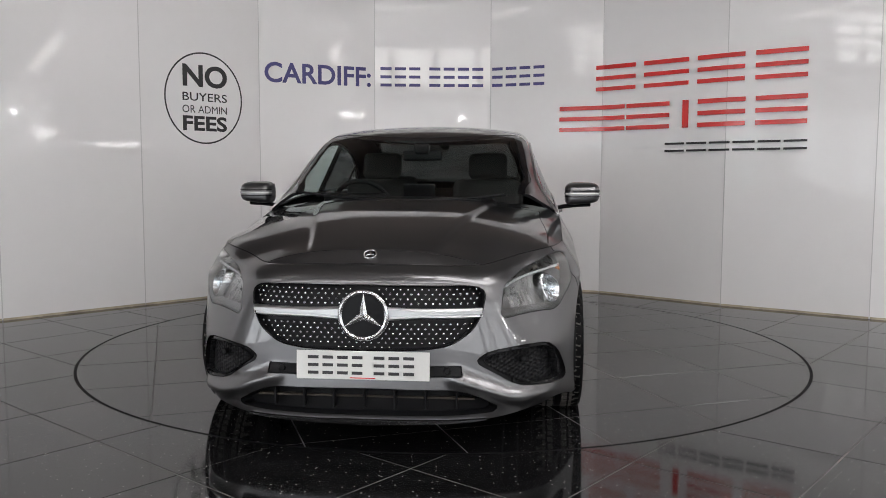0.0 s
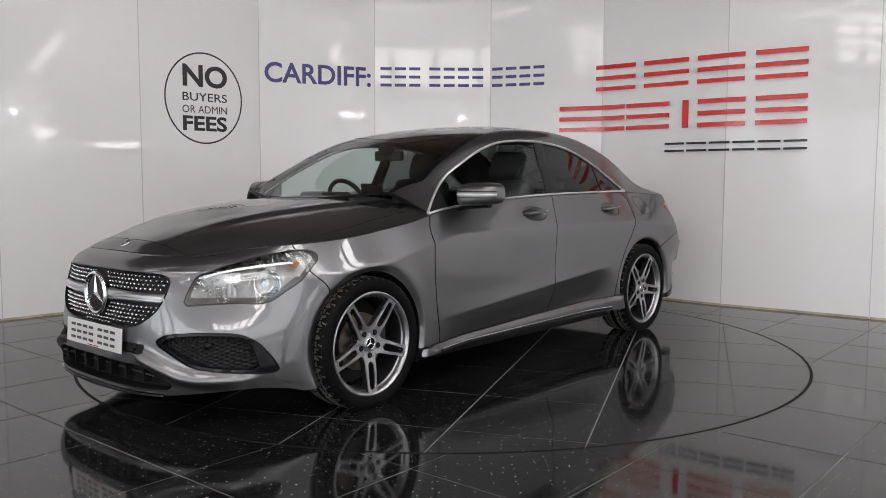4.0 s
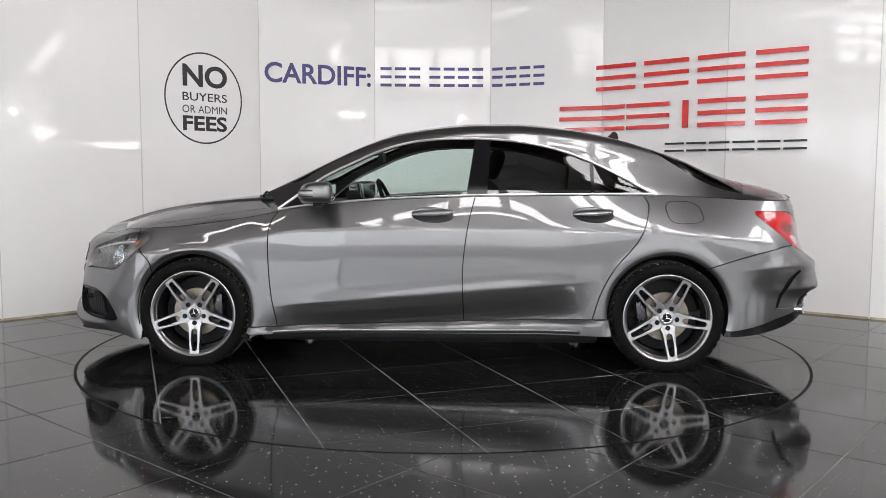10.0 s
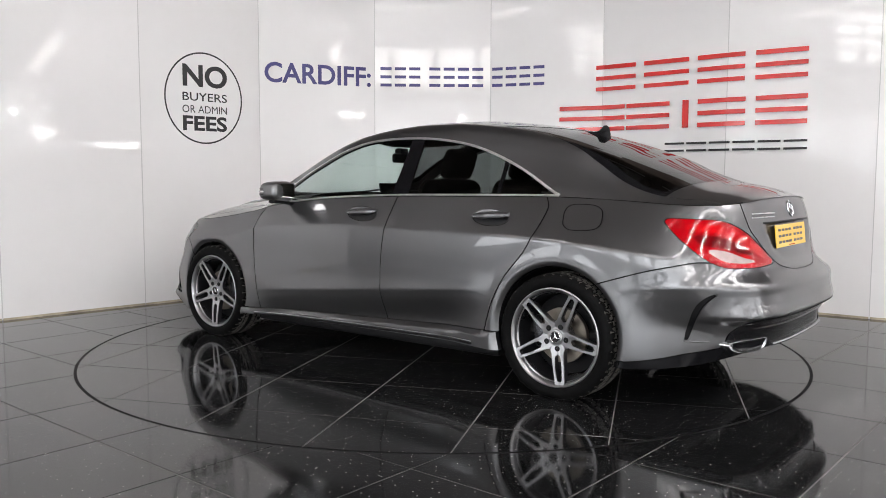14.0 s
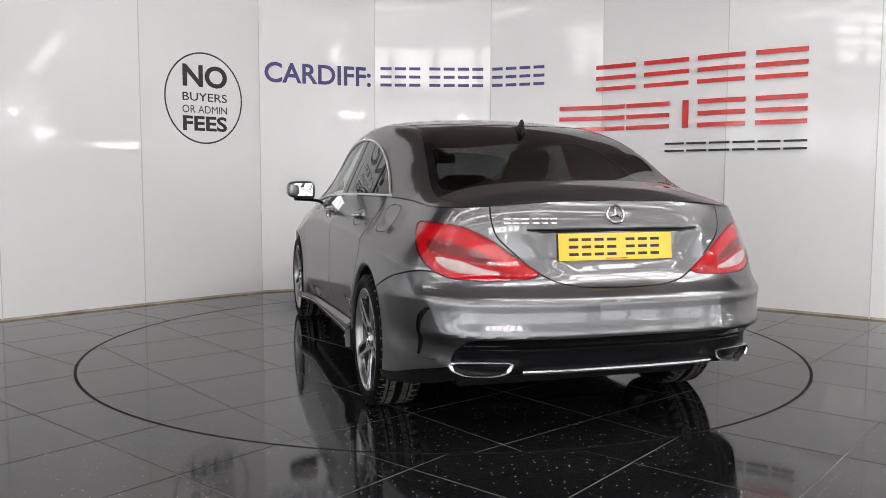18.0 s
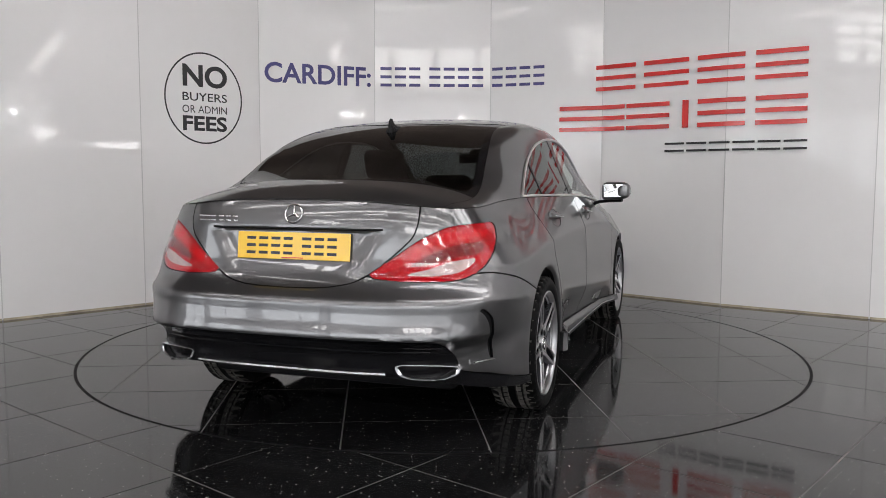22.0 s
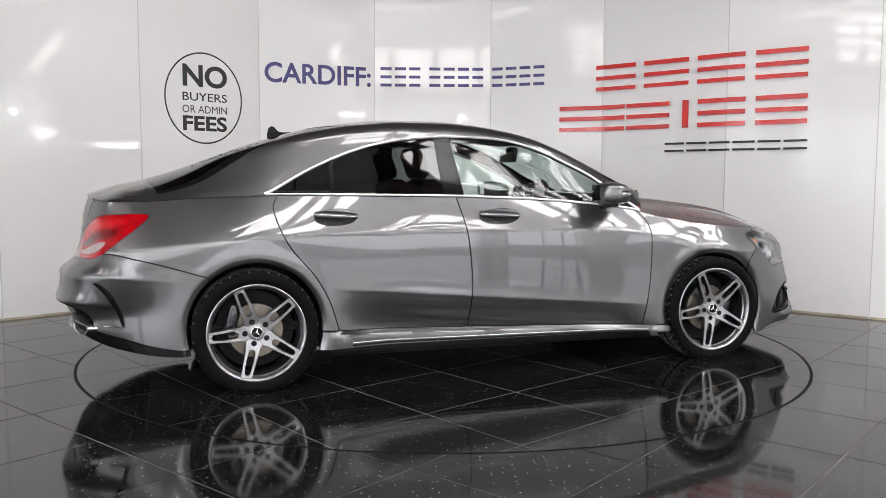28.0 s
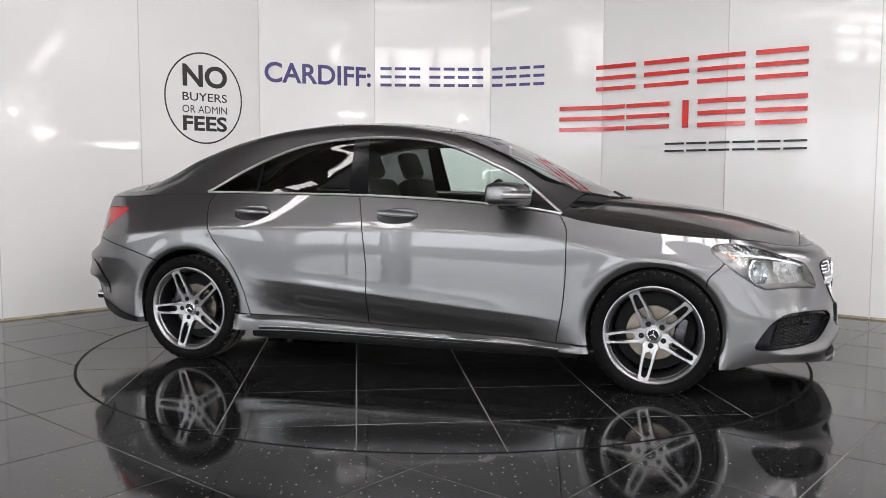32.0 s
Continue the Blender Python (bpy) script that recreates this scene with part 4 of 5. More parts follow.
# windows on the cabin
win_top = curve([(0.869, 0.893), (0.80, 0.945), (0.614, 1.080), (0.451, 1.160), (0.287, 1.232), (0.122, 1.279), (-0.043, 1.299), (-0.21, 1.304), (-0.378, 1.299), (-0.547, 1.281), (-0.717, 1.247),
                 (-0.89, 1.188), (-1.064, 1.108), (-1.20, 1.032), (-1.286, 0.985)])
pillar_y = curve([(1.1, 0.75), (0.95, 0.742), (0.6, 0.675), (0.25, 0.595), (-0.4, 0.565), (-0.95, 0.525), (-1.4, 0.592), (-1.8, 0.648), (-1.9, 0.645), (-2.2, 0.575), (-2.28, 0.56)])
C_FRAME, C_SCREEN, C_ROOF, C_REAR, C_BOOT, C_FWIN, C_RWIN, C_QWIN, C_POST, C_SAIL, C_BAR, C_BORDER, C_BORDER2 = range(1, 14)
cowl = lambda y: 1.13 - 0.27 * (y / 0.8) ** 2


def cabin_label(x, a):
    p = cabin(x, a)
    y, z = p[:, 1], p[:, 2]
    lab = np.full(x.shape, C_FRAME)
    side = pillar_y(x) - 0.05 * fade(0.25, 0.7, x) - 0.07 * fade(0.72, 0.95, x)
    mid = y < side
    head, tail = 0.34 - 0.20 * (y / 0.56) ** 2, -1.0 + 0.16 * (y / 0.5) ** 2
    deck = -1.90 + 0.08 * (y / 0.6) ** 2
    lab[mid & (x >= head)] = C_SCREEN
    lab[mid & (x < head) & (x > tail)] = C_ROOF
    lab[mid & (x <= tail) & (x > deck)] = C_REAR
    lab[mid & (x <= deck)] = C_BOOT
    lab[(lab == C_SCREEN) & ((y > side - 0.032) | (x < head + 0.055))] = C_BORDER
    lab[(lab == C_REAR) & ((y > pillar_y(x) - 0.03) | (x > tail - 0.04) | (x < deck + 0.02))] = C_BORDER2
    win = (z < win_top(x)) & (x < 0.869) & (x > -1.286) & (z > rim_z(x) + 0.012)
    k = np.clip((z - 0.97) / 0.34, 0, 1)
    lab[win] = C_POST
    lab[win & (x > -0.215 - 0.05 * k) & (x < 0.70)] = C_FWIN
    lab[win & (x < -0.335 - 0.02 * k) & (x > -0.925 - 0.0 * k)] = C_RWIN
    lab[win & (x < -0.945)] = C_QWIN
    lab[win & (x >= 0.70)] = C_SAIL
    lab[win & (x <= -0.925) & (x >= -0.945)] = C_BAR
    lab[x > cowl(y)] = 0
    return lab


hood_edge = curve([(0.0, 2.075), (0.3, 2.065), (0.5, 2.03), (0.62, 1.97), (0.69, 1.88), (0.72, 1.78)])
hood_side = curve([(2.0, 0.70), (1.85, 0.71), (1.6, 0.725), (1.3, 0.715), (1.15, 0.70), (1.0, 0.70), (0.8, 0.70)])


def hood_label(x, w):
    y = w * rim_y(x)
    lab = np.full(x.shape, 1)
    lab[(y < hood_side(x)) & (x < hood_edge(y)) & (x > cowl(y) + 0.014)] = 2
    lab[(x <= cowl(y) + 0.014) & (y < 0.60)] = 3
    lab[(x > hood_edge(np.minimum(y, 0.72))) | (x > 1.95)] = np.where(lab[(x > hood_edge(np.minimum(y, 0.72))) | (x > 1.95)] == 2, 2, 4)
    return lab


def side_pair(name, piece, material, root, label="", flipped=True, **kw):
    """A part on the car's left and its mirror image on the right."""
    if not piece[1]:
        return None, None
    make = panel if material is PAINT else part
    a = make(name, piece, material, root, label, **kw)
    b = make(name, mirrored(piece), material, root, label, **kw)
    return a, b


def make_body(car):
    U = np.linspace(U0, U1, 520)
    V = np.linspace(0, 1, 76)
    su, sv, tri, tl = regions(U, V, flank_label)
    cut = lambda k, gap=0.003, fl=0.014, lift=0.0: cut_out(su, sv, tri, tl, k, flank_place, gap, fl, lift, True)
    side_pair("front_wing", cut(L_FENDER), PAINT, car)
    fl, fr = side_pair("front_door", cut(L_FDOOR), PAINT, car)
    dish = lambda u, v, off: flank_place(u, v, -0.002 - 0.010 * np.clip(1 - bowl_share(u, zbot(u) + v * (ztop(u) - zbot(u))), 0, 1) ** 0.6)
    for k in (L_BOWL, L_BOWL2):
        side_pair("handle_bowl", cut_out(su, sv, tri, tl, k, dish, 0, 0, 0, True), [PAINT], car)
    rl, rr = side_pair("rear_door", cut(L_RDOOR), PAINT, car)
    cap_l = cut(L_CAP, 0.0015, 0.01)
    quarter = cut(L_QUARTER)
    panel("rear_quarter", quarter, PAINT, car)
    whole = np.where(tl == L_CAP, L_QUARTER, tl)
    panel("rear_quarter", mirrored(cut_out(su, sv, tri, whole, L_QUARTER, flank_place, 0.003, 0.014, 0.0, True)), PAINT, car)
    panel("fuel_flap", cap_l, PAINT, car, "painted fuel filler flap")
    side_pair("side_skirt", cut_out(su, sv, tri, tl, L_SKIRT, skirt_place, 0.001, 0.03, 0.034, True), PAINT, car)
    panel("front_bumper", both_halves(cut(L_FBUMP)), PAINT, car)
    part("front_splitter", both_halves(cut(L_LIP, 0.001, 0.05, 0.012)), CHROME_DARK, car, "thin bright lip under the front bumper")
    panel("rear_bumper", both_halves(cut(L_RBUMP)), PAINT, car)
    panel("boot_lid", both_halves(cut(L_BOOT)), PAINT, car)
    part("diffuser", both_halves(cut(L_DIFF, 0.001, 0.03, 0.004)), GLOSSBLACK, car, "gloss black rear diffuser")
    # black puts the shade of the body-coloured corner recess into the colour
    side_pair("bumper_vent", cut(L_VENT, 0.0, 0.0, -0.010), BLACK, car, "black slot in the rear bumper corner")
    grille = part("grille", both_halves(joined(cut(L_GRILLE, 0, 0, -0.03), rim_strip(su, sv, tri, tl, L_GRILLE, 0.032))), GRILLEBLACK, car, "black grille with bright studs")
    for side in (0, 1):
        flip = mirrored if side else (lambda p: p)
        frame_ = part("side_intake", flip(joined(cut(L_INTAKE, 0, 0, -0.010), rim_strip(su, sv, tri, tl, L_INTAKE, 0.012))), GLOSSBLACK, car, "black air intake surround")
        part("intake_mesh", flip(joined(cut(L_MESH, 0, 0, -0.034), rim_strip(su, sv, tri, tl, L_MESH, 0.036))), HONEYCOMB, frame_, "black honeycomb mesh")
    part("plate_band", both_halves(cut(L_BAND, 0.001, 0.01, -0.004)), BLACK, car)
    low = part("lower_intake", both_halves(joined(cut(L_LOW, 0, 0, -0.06), rim_strip(su, sv, tri, tl, L_LOW, 0.062))), BLACK, car, "black lower air intake with ribs")
    for side in (0, 1):
        flip = mirrored if side else (lambda p: p)
        h = part("headlight", flip(joined(cut(L_HEAD, 0, 0, -0.05), rim_strip(su, sv, tri, tl, L_HEAD, 0.052))), LAMPHOUSE, car, "clear headlight with chrome reflectors")
        part("lens", flip(cut(L_HEAD, 0.003, 0.006, 0.002)), LAMPGLASS, h).visible_shadow = False
        headlight_inside(h, flip)
        t = part("tail_light", flip(cut(L_TAIL, 0.0, 0.0, -0.004)), LENSRED, car, "red wraparound tail light with a pale lower lens")
        part("light_band", flip(cut(L_TBAND, 0.0, 0.0, -0.004)), LENSBRIGHT, t, "bright red light band")
        part("dark_lens", flip(cut(L_TDARK, 0.0, 0.0, -0.004)), LENSDEEP, t, "deep red inner lens")
        part("pale_lens", flip(cut(L_WHITE, 0.0, 0.0, -0.004)), LENSWHITE, t, "pale clear lens")
        cover = np.where(np.isin(tl, (L_TBAND, L_TDARK, L_WHITE)), L_TAIL, tl)
        part("lamp_cover", flip(cut_out(su, sv, tri, cover, L_TAIL, flank_place, 0.0015, 0.012, 0.004, True)), LAMPGLASS, t).visible_shadow = False
    # black inner shell behind the panels, added to keep the shut lines dark
    lab2 = lambda u, v: np.where(flank_label(u, v) > 0, 1, 0)
    s2 = regions(U[::4], V[::3], lab2)
    part("inner_shell", both_halves(cut_out(*s2, 1, lambda u, v, off: flank_place(u, np.minimum(v, 0.985), -0.065), 0, 0)), BLACK, car, "dark inner body shell")
    # bonnet and wing tops
    hx = np.linspace(0.80, X_NOSE - 0.0005, 130)
    hw = np.linspace(0, 1, 64)
    s3 = regions(hx, hw, hood_label)
    hc = lambda k, gap=0.0025, fl=0.02, lift=0.0: cut_out(*s3, k, hood, gap, fl, lift)
    panel("bonnet", both_halves(hc(2)), PAINT, car, "painted bonnet with raised creases")
    side_pair("wing_top", hc(1, 0.001, 0.015), PAINT, car)
    panel("nose_panel", both_halves(hc(4, 0.001, 0.015)), PAINT, car)
    part("cowl_panel", both_halves(hc(3, 0.001, 0.01, -0.012)), BLACK, car, "black plastic cowl below the windscreen")
    # cabin
    cx = np.linspace(X_TAIL + 0.0005, 1.14, 300)
    ca = np.linspace(0, 1, 70)
    s4 = regions(cx, ca, cabin_label)
    cc = lambda k, gap=0.001, fl=0.018, lift=0.0: cut_out(*s4, k, cabin, gap, fl, lift, True)
    side_pair("roof_frame", cc(C_FRAME), PAINT, car, "painted pillars and roof rail")
    panel("roof", both_halves(cc(C_ROOF, 0.002)), PAINT, car, "painted roof panel")
    part("windscreen", both_halves(cc(C_SCREEN, 0.0, 0.0, -0.002)), SCREEN, car, "clear curved windscreen").visible_shadow = False
    part("rear_window", both_halves(cc(C_REAR, 0.0, 0.0, -0.002)), REARTINT, car, "dark tinted rear window")
    part("screen_border", both_halves(cc(C_BORDER, 0.0, 0.008, -0.002)), GLOSSBLACK, car, "black printed border of the windscreen")
    part("rear_glass_border", both_halves(cc(C_BORDER2, 0.0, 0.008, -0.002)), GLOSSBLACK, car, "black border of the rear window")
    panel("boot_deck", both_halves(cc(C_BOOT, 0.002)), PAINT, car)
    for side, doors in ((0, (fl, rl)), (1, (fr, rr))):
        flip = mirrored if side else (lambda p: p)
        part("front_window", flip(cc(C_FWIN, 0, 0, -0.003)), SIDEGLASS, doors[0], "clear side window").visible_shadow = False
        part("rear_window", flip(cc(C_RWIN, 0, 0, -0.003)), TINTED, doors[1], "dark tinted side window")
        part("quarter_window", flip(cc(C_QWIN, 0, 0, -0.003)), TINTED, doors[1], "small dark tinted window")
        part("window_post", flip(cc(C_POST, 0, 0.01, -0.001)), GLOSSBLACK, doors[1], "gloss black door post")
        part("window_bar", flip(cc(C_BAR, 0, 0.01, 0.001)), GLOSSBLACK, doors[1])
        part("mirror_corner", flip(cc(C_SAIL, 0, 0.01, -0.001)), BLACK, doors[0], "black corner piece before the window")
        # bright trim round the side windows
        xs = np.linspace(0.869, -1.286, 70)
        zz = np.maximum(win_top(xs), rim_z(xs) + 0.006)
        top = cabin(xs, a_of_z(xs, zz + 0.004), 0.003)
        bx = np.linspace(0.865, -1.284, 60)
        low_ = cabin(bx, a_of_z(bx, rim_z(bx) + 0.007), 0.004)
        part("window_trim", flip(joined(tube(list(top), 0.0075, 6), tube(list(low_), 0.0065, 6))), TRIM, doors[1], "bright chrome window surround")
    # dark headlining under the roof and bright seam round the rear window
    part("headlining", both_halves(cut_out(*s4, C_ROOF, lambda x, a, off: cabin(x, a, -0.035), 0, 0)), BLACK, car, "dark headlining under the roof")
    return grille, low


def rim_strip(su, sv, tri, tl, k, depth):
    """The wall of an opening: a band folded inwards along the border of region k."""
    t = tri[tl == k]
    e = np.concatenate([t[:, [0, 1]], t[:, [1, 2]], t[:, [2, 0]]])
    key = np.sort(e, 1)
    code = key[:, 0].astype(np.int64) * 1000003 + key[:, 1]
    _, inv, cnt = np.unique(code, return_inverse=True, return_counts=True)
    rim = e[cnt[inv] == 1]
    ids = np.unique(rim)
    hi, lo = flank_place(su[ids], sv[ids], 0.0), flank_place(su[ids], sv[ids], -depth)
    pos = {int(i): n for n, i in enumerate(ids)}
    n = len(ids)
    faces = [(pos[int(a)], pos[int(b)], pos[int(b)] + n, pos[int(a)] + n) for a, b in rim if not (hi[pos[int(a)]][1] < 1e-3 and hi[pos[int(b)]][1] < 1e-3)]
    return [tuple(p) for p in np.concatenate([hi, lo])], faces


CHROME_DARK = shader("satin_silver_lip", (0.45, 0.45, 0.47), 0.24, 1.0)
GRILLEBLACK = shader("grille_black", (0.006, 0.006, 0.007), 0.34, spec=0.15)
LAMPHOUSE = shader("lamp_housing", (0.27, 0.265, 0.26), 0.34, 0.7, vary=0.3, scale=22, bump=0.2, bump_scale=40)


def headlight_inside(parent, flip):
    """Round projector bowl, inner lens, bright bezel and amber corner, all behind the cover."""
    def bowl(u, z, r, deep, squash=1.0):
        v, f = [], []
        prof = [(1.12, -0.047), (1.10, -0.012), (1.0, -0.010), (0.93, -0.020), (0.75, -0.02 - deep * 0.6), (0.45, -0.02 - deep), (0.40, -0.02 - deep * 0.5), (0.25, -0.02 - deep * 0.3), (0.02, -0.02 - deep * 0.25)]
        n = 28
        for k, off in prof:
            a = np.linspace(0, 2 * math.pi, n, endpoint=False)
            v += [tuple(p) for p in skin(u + r * k * np.cos(a), z + r * k * squash * np.sin(a), off)]
        for i in range(len(prof) - 1):
            f += [(i * n + j, i * n + (j + 1) % n, (i + 1) * n + (j + 1) % n, (i + 1) * n + j) for j in range(n)]
        return v, f
    part("main_bowl", flip(bowl(ux(1.866), 0.613, 0.056, 0.05)), REFLECTOR, parent, "chrome main beam bowl")
    part("projector_lens", flip(bowl(ux(1.866), 0.613, 0.026, 0.004)), LAMPGLASS, parent, "clear round inner lens").visible_shadow = False

    def strip(us, hi, lo, o0, o1):
        top, foot = skin(np.array(us), np.array(hi), o0), skin(np.array(us), np.array(lo), o1)
        n = len(us)
        return [tuple(p) for p in top] + [tuple(p) for p in foot], [(i, i + 1, i + 1 + n, i + n) for i in range(n - 1)]

    part("indicator", flip(strip([ux(1.70), ux(1.735), ux(1.768)], [0.710, 0.703, 0.692], [0.706, 0.674, 0.686], -0.016, -0.022)), AMBER, parent, "amber indicator corner")
    us = [uf(0.60), uf(0.66), uf(0.72), ux(1.88), ux(1.80), ux(1.745)]
    line_z = curve(zip(us[::-1], [0.698, 0.696, 0.687, 0.672, 0.657, 0.640]))
    top_z = curve(zip(us[::-1], [0.746, 0.741, 0.723, 0.695, 0.672, 0.648]))
    part("light_strip", flip(strip(us, [float(line_z(u)) + 0.005 for u in us], [float(line_z(u)) - 0.005 for u in us], -0.012, -0.016)), REFLECTOR, parent, "bright daytime light strip")
    part("upper_tray", flip(strip(us, [float(top_z(u)) for u in us], [float(line_z(u)) + 0.006 for u in us], -0.034, -0.020)), DIMCHROME, parent, "ribbed upper reflector")
    for k in range(16):
        u = us[0] + (us[-1] - us[0]) * (k + 1.5) / 18
        h, d = float(top_z(u)), -0.010
        part("reflector_rib", flip(strip([u, u + d * 0.4], [h - 0.004, h - 0.005], [float(line_z(u)) + 0.008] * 2, -0.026, -0.016 - 0.004 * (k % 2))), REFLECTOR if k % 3 else DIMCHROME, parent)
    part("side_bowl", flip(strip([uf(0.575), uf(0.61), uf(0.65), uf(0.69), uf(0.73)], [0.630, 0.640, 0.650, 0.655, 0.660], [0.600, 0.598, 0.600, 0.604, 0.610], -0.020, -0.040)), DIMCHROME, parent, "dull chrome side reflector")
    for k in range(7):
        y = 0.622 + 0.015 * k
        part("reflector_rib", flip(strip([uf(y), uf(y + 0.008)], [0.590 + 0.003 * k, 0.592 + 0.003 * k], [0.556, 0.557], -0.036, -0.024 - 0.006 * (k % 2))), DIMCHROME, parent)
    part("lower_bezel", flip(strip([uf(0.555), uf(0.60), uf(0.68), ux(1.90), ux(1.80), ux(1.73)], [0.556, 0.552, 0.552, 0.552, 0.592, 0.640], [0.529, 0.533, 0.538, 0.534, 0.580, 0.628], -0.042, -0.010)), LAMPHOUSE, parent)


def emblem(parent, m, r, material, back=None):
    """A ring with three arms."""
    h = min(1.0, r / 0.08)
    e = part("emblem", moved(lathe([(r, 0), (r, 0.005 * h), (r * 0.97, 0.009 * h), (r * 0.90, 0.012 * h), (r * 0.83, 0.008 * h), (r * 0.81, 0)], 48, True), m), material, parent, "round chrome emblem")
    v, f = [], []
    for k in range(3):
        a = math.pi / 2 + k * 2 * math.pi / 3
        c, s = math.cos(a), math.sin(a)
        w, n = r * 0.15, len(v)
        v += [(-s * w, 0.002, c * w), (c * r * 0.9, 0.003, s * r * 0.9), (s * w, 0.002, -c * w), (c * r * 0.05, 0.012 * h, s * r * 0.05), (-c * w, 0.002, -s * w)]
        f += [(n, n + 1, n + 3), (n + 1, n + 2, n + 3), (n + 2, n + 4, n + 3), (n + 4, n, n + 3)]
    part("arms", moved((v, f), m), material, e, smooth=False)
    if back:
        part("backing", moved(lathe([(0.001, 0.001), (r * 0.9, 0.001)], 40), m), back, e, "black emblem backing")


def make_front(car, grille, low):
    face = lambda y, z, off: skin(np.array([uf(abs(y)) if abs(y) > 1e-4 else U1]), np.array([z]), off)[0] * np.array([1, -1 if y < 0 else 1, 1])
    big = Matrix.Translation((2.251, 0, 0.547)) @ Matrix.Rotation(radians(-90), 4, "Z")
    emblem(grille, big, 0.101, CHROME, GLOSSBLACK)
    q0, q1 = hood(np.array([2.075, 2.125]), np.array([0.0, 0.0]))
    emblem(car, Matrix.Translation((2.100, 0, (q0[2] + q1[2]) / 2 + 0.003)) @ Matrix.Rotation(radians(-90), 4, "Z") @ Matrix.Rotation(math.pi / 2 - math.atan2(q0[2] - q1[2], 0.05), 4, "X"), 0.027, CHROME, GLOSSBLACK)
    # twin bar of the grille
    for s in (-1, 1):
        ys = np.linspace(0.085, 0.456, 12)
        v = []
        for y in ys:
            k = (y - 0.085) / 0.371
            x = float(skin(np.array([uf(y)]), np.array([0.55]), -0.004)[0][0])
            zt, zb = 0.578 - 0.006 * min(1, k * 3), 0.525 + 0.009 * min(1, k * 3)
            for dx, z in ((0, zt), (0.008, zt - 0.008), (0.008, zb + 0.018), (0.0, zb + 0.012), (0.005, zb + 0.006), (-0.004, zb), (-0.02, zt)):
                v.append((x + dx, s * y, z))
        f = [(i * 7 + j, i * 7 + (j + 1) % 7, i * 7 + 7 + (j + 1) % 7, i * 7 + 7 + j) for i in range(11) for j in range(7)]
        f += [tuple(range(7)), tuple(range(77, 84))]
        part("grille_bar", (v, f), SATIN, grille, "silver grille bar", smooth=False)
    # studs
    stud = lathe([(0.001, 0.006), (0.0038, 0.005), (0.005, 0.0), (0.005, -0.012)], 8)
    me = mesh_of("stud", *stud)
    me.materials.append(CHROME)
    rows = [(0.645, 0.0), (0.627, 0.5), (0.609, 0.0), (0.591, 0.5), (0.512, 0.0), (0.494, 0.5), (0.476, 0.0), (0.458, 0.5), (0.440, 0.0), (0.423, 0.5)]
    for z, shift in rows:
        for k in range(-17, 18):
            y = (k + shift) * 0.0285
            if (y * y + (z - 0.547) ** 2) < 0.105**2 or abs(y) > 0.49:
                continue
            u = uf(abs(y)) if abs(y) > 0.003 else U1
            if not inside(GRILLE, np.array([u - 0.012]), np.array([z]))[0] or not inside(GRILLE, np.array([u + 0.0]), np.array([z + (0.006 if z > 0.55 else -0.008)]))[0]:
                continue
            q = face(y, z, -0.012)
            o = new("stud", me)
            o.parent = grille
            o.matrix_basis = Matrix.Translation(q) @ Matrix.Rotation(radians(-90) + (0.6 * y), 4, "Z")
    # grille rim
    ring = [(u, z) for u, z in GRILLE if u <= U1]
    for s in (1, -1):
        pts = [skin(np.array([u]), np.array([z]), 0.002)[0] * np.array([1, s, 1]) for u, z in ring]
        part("grille_rim", tube(pts, 0.003, 6), GLOSSBLACK, grille, "thin black rim of the grille")
    # ribs of the lower intake
    for y in (-0.36, -0.24, -0.12, 0.0, 0.12, 0.24, 0.36):
        q = face(y, 0.2, -0.035)
        part("rib", rbox(0.04, 0.008, 0.08, 0.002, 1, Matrix.Translation((q[0], y, 0.222))), BLACK, low, smooth=False)
    part("slat", rbox(0.03, 0.86, 0.008, 0.002, 1, Matrix.Translation((2.205, 0, 0.222))), RADIATOR, low, smooth=False)
    part("radiator", rbox(0.02, 0.9, 0.11, 0.002, 1, Matrix.Translation((2.135, 0, 0.205))), RADIATOR, low, "brownish radiator core", smooth=False)
    # mesh bars of the side intakes and parking sensors
    for s in (1, -1):
        for y, z in ((0.325, 0.335), (0.633, 0.357)):
            q = face(y, z, -0.012 if y > 0.4 else 0.0)
            part("parking_sensor", moved(lathe([(0.001, 0.008), (0.011, 0.007), (0.014, 0.0), (0.014, -0.02)], 14), Matrix.Translation((q[0], s * q[1], z)) @ Matrix.Rotation(radians(-90), 4, "Z")), BLACK, car)
    plate(car, WHITEPLATE, Matrix.Translation((2.270, 0, 0.356)) @ Matrix.Rotation(radians(90), 4, "Z") @ Matrix.Rotation(radians(90 - 3), 4, "X"))


SATIN = shader("satin_silver", (0.66, 0.67, 0.68), 0.33, 1.0)
RADIATOR = shader("radiator", (0.06, 0.05, 0.04), 0.6, 0.3, vary=0.3, scale=40)


def plate(car, material, m):
    """A number plate, its marks as plain bars; it lies in xy, its face to +z, before m."""
    p = part("number_plate", rbox(0.52, 0.111, 0.004, 0.0015, 1, m), material, car, "number plate with blank black bars", smooth=False)
    x = -0.215
    for k in range(7):
        for y0, y1 in ((-0.036, -0.024), (-0.006, 0.006), (0.024, 0.036)):
            part("mark_bar", rbox(0.042, y1 - y0, 0.001, 0, 1, m @ Matrix.Translation((x + 0.021, (y0 + y1) / 2, 0.0028))), INK, p, smooth=False)
        x += 0.0575 if k != 3 else 0.0575 + 0.028
